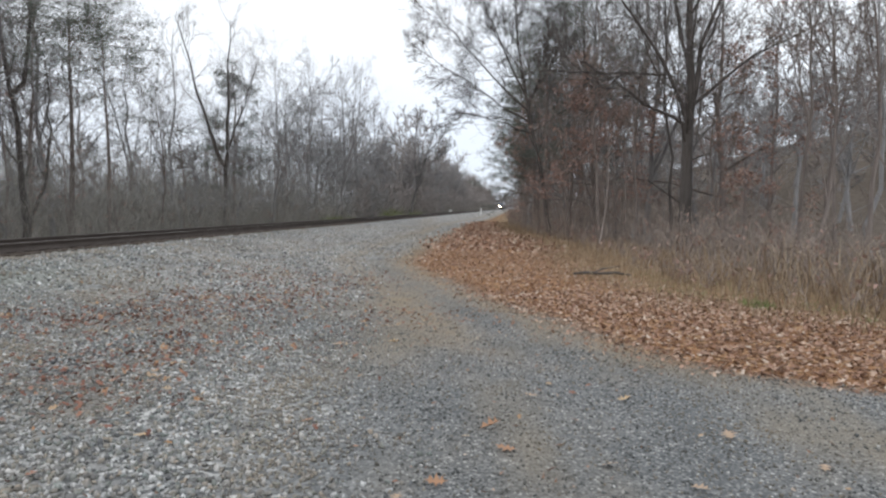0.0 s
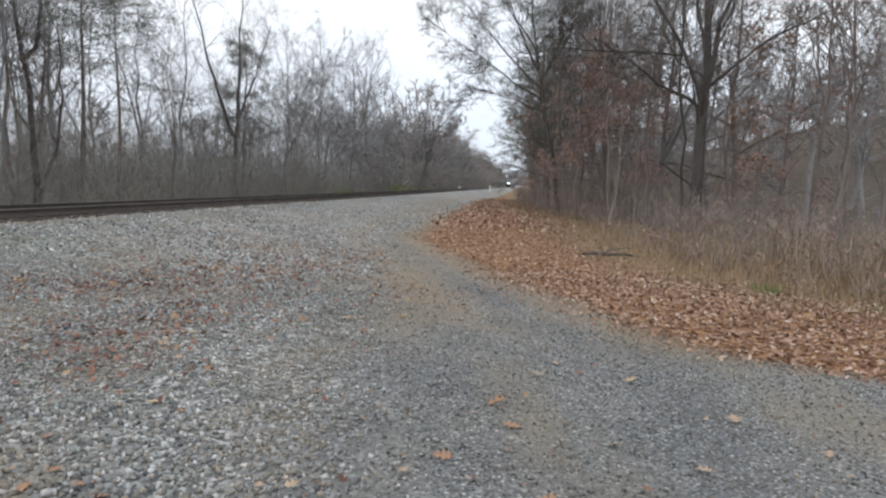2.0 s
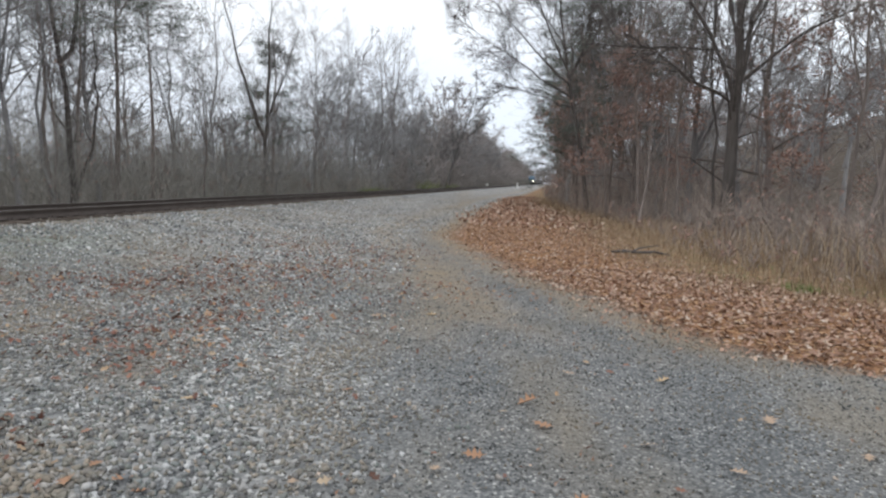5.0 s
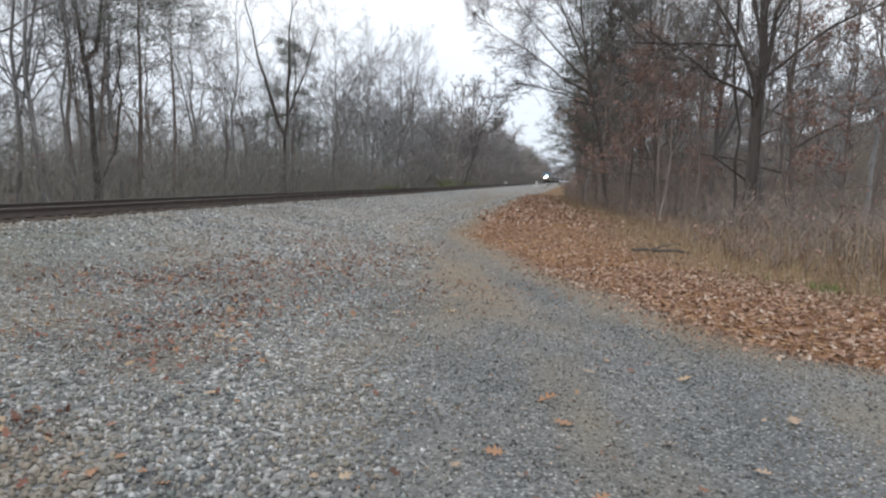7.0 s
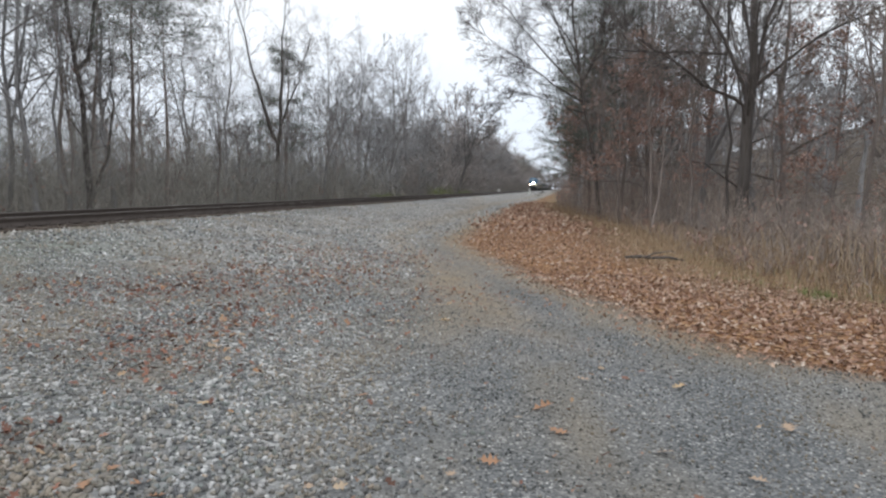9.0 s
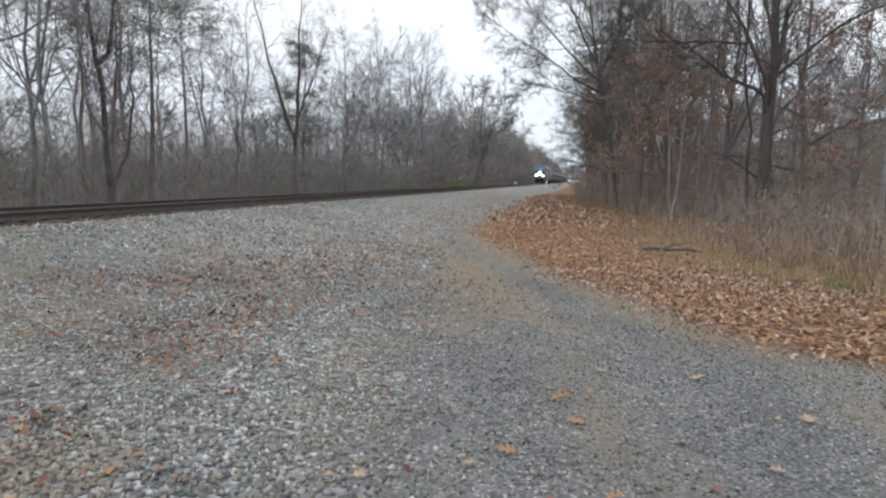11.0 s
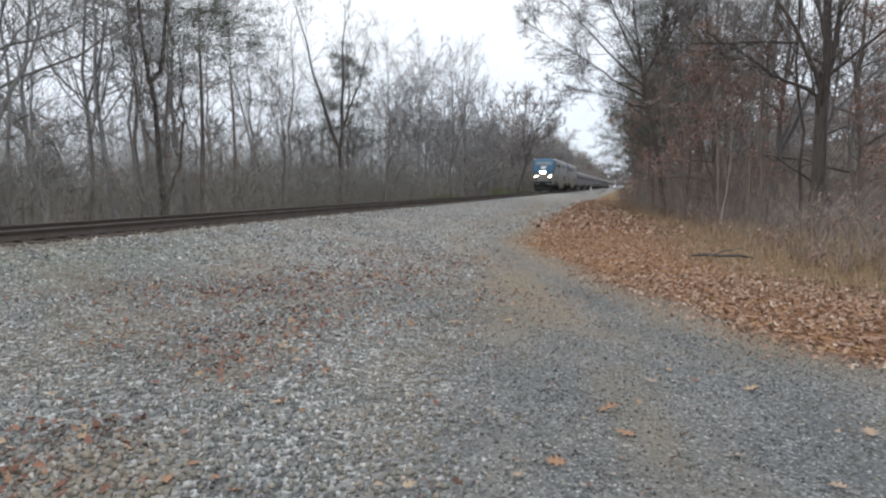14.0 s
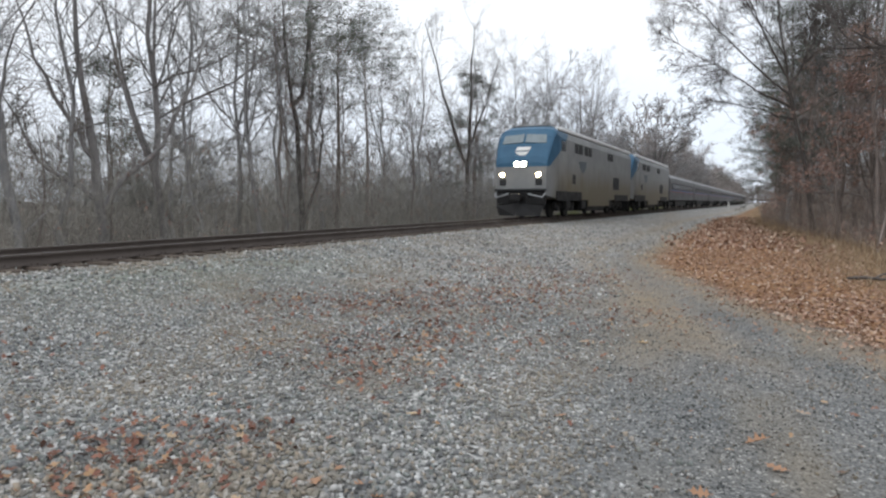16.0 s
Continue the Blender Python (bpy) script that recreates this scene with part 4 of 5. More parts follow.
def coarse_tree(seed, height, fat=1.0):
    """A tree seen from hundreds of metres: a trunk, limbs and clumps of twigs as broad strips."""
    rng = np.random.default_rng(seed)
    P, R = trunk_line(rng, height, 0.011 * height, (0, 0), 5, 0.1)
    a = grow(rng, P, R, 16, (0.1, 0.97), 46, 0.34, 3, 0.08, 0.15, 0.5, 0.05 * fat)
    q = grow(rng, *a, 7, (0.15, 1.0), 42, 0.55, 2, 0.06, 0.2, 0.5, 0.065 * fat, 0.5)
    w = grow(rng, *q, 1, (0.3, 1.0), 40, 0.8, 2, 0.05, 0.2, 0.6, 0.05 * fat, 0.4)
    return grid_cat([tubes(P, R, 4), ribbons(rng, *a), ribbons(rng, *q), ribbons(rng, *w)])


NEAR_KINDS = [  # height, radius, limbs, first, angle, spread, forks
    (16, 0.17, 24, 0.30, 52, 0.42, 1), (18, 0.19, 22, 0.32, 48, 0.40, 2), (15, 0.13, 22, 0.34, 44, 0.36, 0), (17, 0.18, 22, 0.26, 56, 0.46, 2),
    (18, 0.20, 20, 0.30, 48, 0.42, 3), (12, 0.08, 10, 0.34, 42, 0.34, 1), (15, 0.15, 18, 0.25, 58, 0.48, 3), (9, 0.055, 9, 0.26, 40, 0.38, 2)]
FAR_KINDS = [(18, 0.20, 0), (20, 0.22, 1), (17, 0.17, 2), (19, 0.2, 2), (15, 0.13, 0), (7, 0.06, 2), (5.5, 0.05, 2)]


def make_woods():
    rng = np.random.default_rng(11)
    near = []
    for i, (h, r, n, first, ang, spr, fk) in enumerate(NEAR_KINDS):
        tr, cr, _ = tree_arrays(40 + i, h, r, limbs=n, first=first, angle=ang, spread=spr, forks=fk, subs=5, twigs=6 if i not in (5, 7) else 5, up=0.06, wob=0.16)
        near.append((smooth_mesh("trunk", tr), mesh_np("crown", *cr)))
    far_arrays = [tree_arrays(80 + i, h, r, limbs=12 if i < 5 else 9, subs=5, twigs=7 if i < 5 else 6, first=0.16, angle=50, spread=0.40, forks=fk if i < 5 else 0, up=0.05, light=True, wob=0.10)[:2] for i, (h, r, fk) in enumerate(FAR_KINDS)]
    far = [(smooth_mesh("trunk", t), mesh_np("crown", *c)) for t, c in far_arrays]
    barks = ("bark", "bark", "bark", "bark", "bark_dark", "bark_red", "bark_dark", "bark_red")
    first = {}

    def plant(k, x, y, scale=1.0, turn=None, distant=False):
        turn = float(rng.uniform(0, 360)) if turn is None else turn
        key = (k, distant)
        if key not in first:
            me = (far if distant else near)[k]
            lab = "distant leafless tree in the edge of the wood" if distant else ("thin leafless sapling with reddish-grey bark" if k in (5, 7) else "leafless grey-barked woodland tree with fine upright twigs")
            first[key] = crown_tree("bare_tree" if k not in (5, 7) or distant else "sapling", lab, *me, M[barks[k]], stand(x, y), turn, scale, "bare trees")
            return
        ob = copy_thing(first[key], pose(*stand(x, y), 0, 0, turn))
        ob.scale = (scale,) * 3

    # trunks that stand out at the edge of the wood across the track
    for k, x, y, s in ((0, -21.5, 13.6, 0.95), (2, -22, 15.4, 0.9), (4, -22, 19.8, 0.9), (2, -23, 22.3, 0.95), (0, -22, 25.6, 0.9), (2, -21.5, 26.4, 0.8), (5, -22, 27.4, 0.9),
                       (0, -24, 33.5, 0.95), (2, -22.5, 43.5, 0.95), (0, -22, 59.8, 0.95), (2, -22.5, 65.2, 1.0), (3, -24, 54, 0.85), (1, -23, 73, 0.98), (4, -22, 87, 1.04), (1, -22, 96, 1.1), (3, -23, 8, 0.8), (2, -22, 2, 1.0), (4, -23, -4, 1.0)):
        plant(k, x, y, s)
    for y in np.arange(13, 75, 5.2):
        plant(int(rng.choice([5, 7, 2, 5, 7])), -20.0 - rng.uniform(0, 5), y + rng.uniform(-1.5, 1.5), rng.uniform(0.7, 1.1))
    for y in np.arange(30, 90, 5.2):
        plant(int(rng.integers(5)), -27.0 - rng.uniform(0, 9), y + rng.uniform(-2, 2), rng.uniform(0.72, 0.95))
    for y in np.arange(72, 300, 3.0):
        plant(int(rng.integers(5)), -21.0 - rng.uniform(0, 7), y + rng.uniform(-2, 2), rng.uniform(0.85, 1.05) * (0.72 + 0.28 * min(1.0, y / 170.0)), distant=True)
    # wood on the near side of the road
    for k, x, y, s in ((5, 3.9, 31, 1.0), (4, 6.3, 33, 0.8), (6, 7.8, 30.0, 0.8), (5, 5.2, 29, 0.9), (5, 9.5, 24.2, 1.0), (7, 10.3, 24.8, 1.15), (5, 10.9, 25.6, 1.1), (5, 12.4, 25.5, 1.15), (2, 13.6, 27.5, 0.85),
                       (7, 3.3, 27, 0.9), (7, 2.6, 33, 1.0), (3, 6.5, 38, 0.9), (2, 10.5, 38, 0.9), (5, 15.5, 29, 1.1), (7, 14.2, 23.5, 1.1), (5, 17.2, 30.5, 1.0), (4, 5, 47, 1.0), (6, 2.6, 52, 1.0), (7, 8.2, 26.5, 1.0), (7, 12, 22.5, 0.9), (5, 19.5, 33, 1.1), (5, 14.8, 33, 1.1), (0, 2.9, 49.5, 0.9), (3, 1.3, 55.5, 0.95), (4, 4.6, 42.5, 0.9)):
        plant(k, x, y, s)
    for y in np.arange(58, 420, 7.0):
        plant(int(rng.integers(5)), 3.0 + rng.uniform(0, 5), y + rng.uniform(-2, 2), rng.uniform(0.8, 1.0), distant=True)
    # the depth of both woods and the wooded hill
    chunks = []
    spots = [(-32 - rng.uniform(0, 75), rng.uniform(-5, 230)) for _ in range(20)]
    low = [(-23 - rng.uniform(0, 30), rng.uniform(-5, 110)) for _ in range(75)] + [(-45 - rng.uniform(0, 40), rng.uniform(0, 150)) for _ in range(40)] + [(-19 - rng.uniform(0, 6), rng.uniform(80, 420)) for _ in range(60)]
    low += [(rng.uniform(12, 75), rng.uniform(32, 130)) for _ in range(60)] + [(rng.uniform(3, 14), rng.uniform(38, 110)) for _ in range(40)] + [(-20 - rng.uniform(0, 12), rng.uniform(40, 135)) for _ in range(80)]
    low += [(x, (rng.uniform(84, 108) - 0.8 * x) / 0.6) for x in rng.uniform(16, 62, 70)]
    spots += [(rng.uniform(9, 75), rng.uniform(48, 150)) for _ in range(18)]
    spots += [(rng.uniform(5, 30), rng.uniform(43, 85)) for _ in range(12)]
    spots += [(rng.uniform(30, 90), rng.uniform(15, 80)) for _ in range(12)]
    spots += [(-24 - rng.uniform(0, 22), rng.uniform(110, 300)) for _ in range(40)]
    spots += [(3.0 + rng.uniform(0, 6), rng.uniform(270, 430)) for _ in range(12)]
    for n, (x, y) in enumerate(spots + low):
        t, c = far_arrays[int(rng.integers(5)) if n < len(spots) else int(rng.integers(5, 7))]
        a, s = rng.uniform(0, 6.28), rng.uniform(0.75, 1.05)
        rot = np.array([[math.cos(a), math.sin(a), 0], [-math.sin(a), math.cos(a), 0], [0, 0, 1]]) * s
        for v, f in (t, c):
            chunks.append((v @ rot + np.array(stand(x, y)), f))
    tagged(link("far_woods", mesh_np("far_woods", *grid_cat(chunks)), M["bark"]), "grey-brown leafless woods fading into the distance", "woods", kind="stuff")
    # the closed wall of wood far down the line, on both sides and across its end
    kinds = [coarse_tree(120 + i, h) for i, h in enumerate((17, 19, 15, 9, 6))] + [coarse_tree(130 + i, h, 3.5) for i, h in enumerate((17, 14, 8))]
    line = [(-20 - rng.uniform(0, 14), y + rng.uniform(-3, 3), k) for y in np.arange(120, 700, 2.2) for k in (int(rng.integers(3)), int(rng.integers(3, 5)))]
    line += [(-18.5 - rng.uniform(0, 5), y, 4) for y in np.arange(90, 420, 1.6)]
    line += [(5.0 + rng.uniform(0, 9), y + rng.uniform(-3, 3), int(rng.integers(5))) for y in np.arange(250, 700, 3.5)]
    line += [(x + rng.uniform(-3, 3), 705 + rng.uniform(0, 60), k) for x in np.arange(-120, 60, 3.0) for k in (5, 6, 7, 7)]
    line += [(-20 - rng.uniform(0, 10), y + rng.uniform(-3, 3), int(rng.integers(5, 8))) for y in np.arange(380, 700, 5.0)]
    line += [(x, y, int(rng.integers(3, 5))) for x, y in zip(rng.uniform(16, 85, 190), rng.uniform(48, 145, 190)) if 0.8 * x + 0.6 * y > 62]
    chunks = []
    for x, y, k in line:
        a, s = rng.uniform(0, 6.28), rng.uniform(0.8, 1.1)
        rot = np.array([[math.cos(a), math.sin(a), 0], [-math.sin(a), math.cos(a), 0], [0, 0, 1]]) * s
        chunks.append((kinds[k][0] @ rot + np.array(stand(x, y)), kinds[k][1]))
    # the far trees take the bark whose colour holds the haze
    tagged(link("distant_woods", mesh_np("distant_woods", *grid_cat(chunks)), M["hazed_bark"]), "dense brown-grey wall of leafless trees far down the line, haze put into their colour", "woods", kind="stuff")


make_woods()


def make_special_trees():
    rng = np.random.default_rng(3)
    # big forked tree at the edge of the near wood
    g = [([(0, 0, 0), (0.02, 0, 2.5), (0, 0, 5.2), (0.15, 0.1, 7.4), (0.1, 0.2, 9.6), (0.3, 0.3, 15.5)], 0.26, 0.03),
         ([(0, 0, 4.9), (-0.3, 0, 6.0), (-0.7, -0.1, 6.9), (-1.2, -0.2, 7.7), (-2.5, -0.3, 9.7), (-4.2, -0.4, 13)], 0.12, 0.02),
         ([(-0.1, 0, 4.9), (-0.9, -0.4, 5.3), (-1.9, -0.8, 5.7), (-3.2, -1.3, 6.6), (-4.6, -1.8, 7.3)], 0.09, 0.015),
         ([(-0.7, 0, 6.9), (-2.0, -0.6, 6.95), (-3.6, -1.0, 6.8), (-5.5, -1.4, 6.9), (-7.4, -1.8, 6.6)], 0.06, 0.012),
         ([(0.05, 0, 5.3), (0.5, 0.1, 8.1), (1.1, 0.2, 9.8), (2.4, 0.4, 14.3)], 0.15, 0.02),
         ([(0.2, 0, 5.7), (1.0, -0.2, 6.5), (2.3, -0.4, 7.4), (4.1, -0.6, 8.4), (6.0, -0.8, 9.2)], 0.09, 0.015),
         ([(0.1, 0, 6.4), (-0.2, 0.6, 9), (-0.6, 1.0, 13.5)], 0.12, 0.02),
         ([(-0.45, 0.3, 0.0), (-0.55, 0.35, 4), (-0.9, 0.3, 8), (-1.0, 0.4, 12.5)], 0.09, 0.02)]
    g = g[:1] + [(line, r0 * 0.72, r1 * 0.8) for line, r0, r1 in g[1:]]
    t, c, _ = guided_tree(5, g, limbs=8, subs=6, twigs=5, spread=0.36)
    crown_tree("forked_tree", "large dark-barked leafless tree forking into several stems", smooth_mesh("trunk", t), mesh_np("crown", *c), M["bark_black"], stand(6.8, 27.9))
    # wide tree reaching over the gravel road
    g = [([(0, 0, 0), (-0.35, 0, 2.4), (-0.8, -0.2, 4.6), (-1.4, -0.4, 7.4), (-2.0, -0.6, 11), (-2.4, -0.6, 16)], 0.22, 0.025),
         ([(-1.4, -0.4, 7.4), (-3.4, -0.8, 9.2), (-5.4, -1.2, 11.4), (-7.4, -1.5, 13.6)], 0.10, 0.015),
         ([(-1.2, -0.3, 6.6), (-3.4, -1.0, 7.9), (-5.6, -1.6, 9.4), (-7.6, -2.0, 10.6)], 0.09, 0.014),
         ([(-1.5, -0.4, 8.2), (-2.9, -0.6, 11), (-4.4, -0.8, 14.5), (-5.2, -1, 16.5)], 0.10, 0.015),
         ([(-1.0, -0.3, 6.0), (-3.0, -0.8, 6.6), (-5.2, -1.2, 7.2), (-6.9, -1.4, 6.7)], 0.07, 0.012),
         ([(-1.5, -0.3, 7.8), (0.2, 0.3, 10.5), (1.0, 0.5, 14.5)], 0.10, 0.015),
         ([(-1.1, 0, 6.2), (1.5, -0.6, 7.8), (3.6, -1.0, 10.2)], 0.08, 0.014),
         ([(-1.7, 0, 9.5), (-3.4, 1.0, 12.2), (-4.6, 1.8, 15.2)], 0.08, 0.014)]
    g = [(line, r0 * 0.58, r1 * 0.7) for line, r0, r1 in g]
    t, c, _ = guided_tree(9, g, limbs=13, subs=7, twigs=8, spread=0.42, angle=42, up=0.03, ends=3)
    crown_tree("spreading_tree", "wide leafless tree with long boughs over the gravel road", smooth_mesh("trunk", t), mesh_np("crown", *c), M["bark_black"], stand(2.2, 41.5))
    # forked tree leaning to one side across the track
    g = [([(0, 0, 0), (0, 0, 3), (0.05, 0, 6), (0.25, 0, 11), (0.5, 0, 16.5)], 0.22, 0.02),
         ([(0, 0, 5.2), (-0.7, 0, 6.8), (-1.7, 0, 10), (-2.6, 0, 13.5), (-3.4, 0, 16.5)], 0.15, 0.02),
         ([(0.1, 0, 6.5), (1.4, 0, 10), (2.6, 0, 14)], 0.09, 0.015)]
    t, c, _ = guided_tree(15, g, limbs=6, spread=0.3, angle=36, subs=5, twigs=5)
    crown_tree("forked_tree", "slender leafless tree forked low into leaning stems", smooth_mesh("trunk", t), mesh_np("crown", *c), M["bark_black"], stand(-22, 50.2), 24)
    g = [([(0, 0, 0), (0, 0, 3), (-0.15, 0, 6), (-0.3, 0, 7.4), (-0.75, 0, 10), (-0.9, 0, 15)], 0.17, 0.02),
         ([(-0.3, 0, 7.3), (0.3, 0, 8.4), (0.4, 0, 10), (0.6, 0, 14)], 0.11, 0.02),
         ([(0.05, 0, 1.0), (0.8, 0, 3.2), (1.1, 0, 5.5), (1.0, 0, 9)], 0.10, 0.015)]
    t, c, _ = guided_tree(17, g, limbs=6, spread=0.28, subs=5, twigs=5)
    crown_tree("forked_tree", "dark leafless tree with a crooked double top", smooth_mesh("trunk", t), mesh_np("crown", *c), M["bark_black"], stand(-22, 28.6), 37)
    g = [([(0, 0, 0), (1.6, 0, 6), (3.4, 0, 12), (5.6, 0, 19)], 0.26, 0.03), ([(1.6, 0, 6), (1.2, 0, 12), (1.6, 0, 19)], 0.16, 0.03), ([(2.6, 0, 9), (6, 0, 12), (9, 0, 13.5)], 0.12, 0.02), ([(3.4, 0, 12), (7, 0, 16), (9.5, 0, 18)], 0.10, 0.02)]
    t, c, _ = guided_tree(19, g, limbs=9, spread=0.4, subs=6, twigs=6, coarse=3.4)
    crown_tree("leaning_tree", "tall leafless tree leaning over the far track side", smooth_mesh("trunk", t), mesh_np("crown", *c), M["bark_dark"], stand(-19.2, 122), 10)
    g = [([(0, 0, 0), (0.1, 0, 2.2), (-0.2, 0, 4), (-0.6, 0, 8), (-0.5, 0, 13)], 0.2, 0.02), ([(0.1, 0, 2.0), (1.2, 0, 3.6), (2.3, 0, 4.6), (3.3, 0, 7), (3.8, 0, 9)], 0.12, 0.02), ([(0, 0, 3.6), (-1.6, 0, 6.5), (-2.6, 0, 10)], 0.1, 0.02), ([(0.2, 0, 2.2), (-1.8, 0, 3.6), (-3, 0, 6.2)], 0.09, 0.02)]
    t, c, _ = guided_tree(23, g, limbs=6, spread=0.36, subs=5, twigs=5)
    crown_tree("forked_tree", "crooked leafless tree with low spreading boughs", smooth_mesh("trunk", t), mesh_np("crown", *c), M["bark_dark"], stand(-22, 16.8), 50)

    # pines
    def pine(seed, height, radius, low, reach, at, label, dens=16, turn=0.0):
        r = np.random.default_rng(seed)
        P, R = trunk_line(r, height, radius, (r.uniform(-0.5, 0.5), 0), 9)
        a = grow(r, P, R, 34, (low, 0.99), 68, reach * 1.25, 5, 0.03, 0.2, 0.34, 0.018)
        q = grow(r, *a, 6, (0.3, 1.0), 40, 0.42, 3, 0.06, 0.15, 0.5, 0.012)
        tr, cr = tubes(P, R, 9), grid_cat([tubes(*a, 4), tubes(*q, 3)])
        fo = foliage(r, [q, a], 0.9, 0.6, int(dens * 1.6), 0.26, 0.03, 0.45)
        crown_tree("pine_tree", label, smooth_mesh("trunk", tr), mesh_np("crown", *cr), M["bark_red"], at, turn, 1.0, "pines", [("needles", fo, M["needle"])])
    lab = "dark green pine with a flat clumped crown on a bare trunk"
    pine(1, 12.8, 0.17, 0.60, 0.33, stand(-22, 32.0), lab, 15)
    pine(2, 12.2, 0.15, 0.58, 0.34, stand(-22.3, 35.7), lab, 15)
    pine(3, 12.4, 0.14, 0.60, 0.33, stand(-22.2, 27.6), lab, 13)
    pine(4, 12.5, 0.15, 0.58, 0.30, stand(-23.5, 31.0), lab, 11)
    pine(5, 14.5, 0.19, 0.30, 0.18, stand(-24, 56), lab, 36)
    pine(6, 9.0, 0.12, 0.30, 0.22, stand(-27, 21.0), lab)
    lab = "dark evergreen growing low among bare trees"
    pine(7, 15.0, 0.20, 0.16, 0.26, stand(2.2, 47.5), lab, 24)
    pine(8, 14.0, 0.20, 0.14, 0.26, stand(4.4, 45.0), lab, 24)
    pine(9, 11.0, 0.16, 0.10, 0.30, stand(0.9, 57.0), lab, 34)
    pine(15, 13.5, 0.18, 0.32, 0.22, stand(0.9, 74.0), lab, 40)
    pine(16, 12.0, 0.15, 0.36, 0.20, stand(0.6, 88.0), lab, 40)
    pine(10, 13.0, 0.16, 0.12, 0.28, stand(3.0, 66.0), lab, 24)
    pine(11, 15.5, 0.19, 0.14, 0.24, stand(1.7, 53.0), lab, 26)
    pine(12, 16.5, 0.20, 0.16, 0.24, stand(3.6, 51.0), lab, 26)
    pine(13, 15.0, 0.19, 0.12, 0.25, stand(0.9, 62.0), lab, 36)
    pine(14, 15.0, 0.19, 0.20, 0.24, stand(6.0, 46.0), lab, 24)

    # oaks that keep their brown leaves
    def oak(seed, height, radius, at, share, scale=1.0, label="slender oak still holding red-brown leaves"):
        t, c, l3 = tree_arrays(seed, height, radius, limbs=16, subs=5, twigs=4, first=0.2, angle=58, spread=0.36, up=0.02)
        fo = foliage(np.random.default_rng(seed), l3[:1], share, 0.32, 13, 0.12, 0.08)
        crown_tree("oak_tree", label, smooth_mesh("trunk", t), mesh_np("crown", *c), M["bark_red"], at, 30 * seed, scale, "leafy oaks", [("dry_foliage", fo, M["brown"])])
    oak(61, 8.5, 0.11, stand(3.8, 33.5), 0.75)
    oak(62, 8.5, 0.10, stand(3.0, 37.0), 0.45)
    oak(63, 11.5, 0.20, stand(9.2, 31.0), 0.42, 1.0, "tall oak with reddish bark and sparse brown leaves")
    oak(64, 9.0, 0.10, stand(10.8, 30.0), 0.55)
    oak(65, 5.0, 0.06, stand(8.6, 26.5), 0.3)
    oak(66, 7.0, 0.08, stand(5.0, 31.5), 0.6)
    oak(67, 9.5, 0.11, stand(1.6, 45.0), 0.5)


make_special_trees()


# ---- undergrowth ----
def brush_arrays(rng, base, height, twigs=8, spread=0.3):
    n = len(base)
    P = np.zeros((n, 3, 3))
    lean = rng.normal(size=(n, 2)) * spread
    for i, u in enumerate((0, 0.5, 1.0)):
        P[:, i] = base
        P[:, i, 2] += height * u - 0.05
        P[:, i, :2] += lean * (height * u * u)[:, None] + rng.normal(size=(n, 2)) * 0.05 * u
    R = np.outer(rng.uniform(0.005, 0.014, n), [1.0, 0.7, 0.35])
    q = grow(rng, P, R, twigs, (0.15, 1.0), 42, 0.55, 2, 0.05, 0.1, 0.7, 0.006, 0.7)
    return grid_cat([tubes(P, R, 3), ribbons(rng, *q)]), q


def scatter(rng, n, xlo, xhi, ylo, yhi, keep=None):
    x, y = rng.uniform(xlo, xhi, n), rng.uniform(ylo, yhi, n)
    if keep is not None:
        k = keep(x, y)
        x, y = x[k], y[k]
    return np.stack([x, y, land(x, y)], 1)


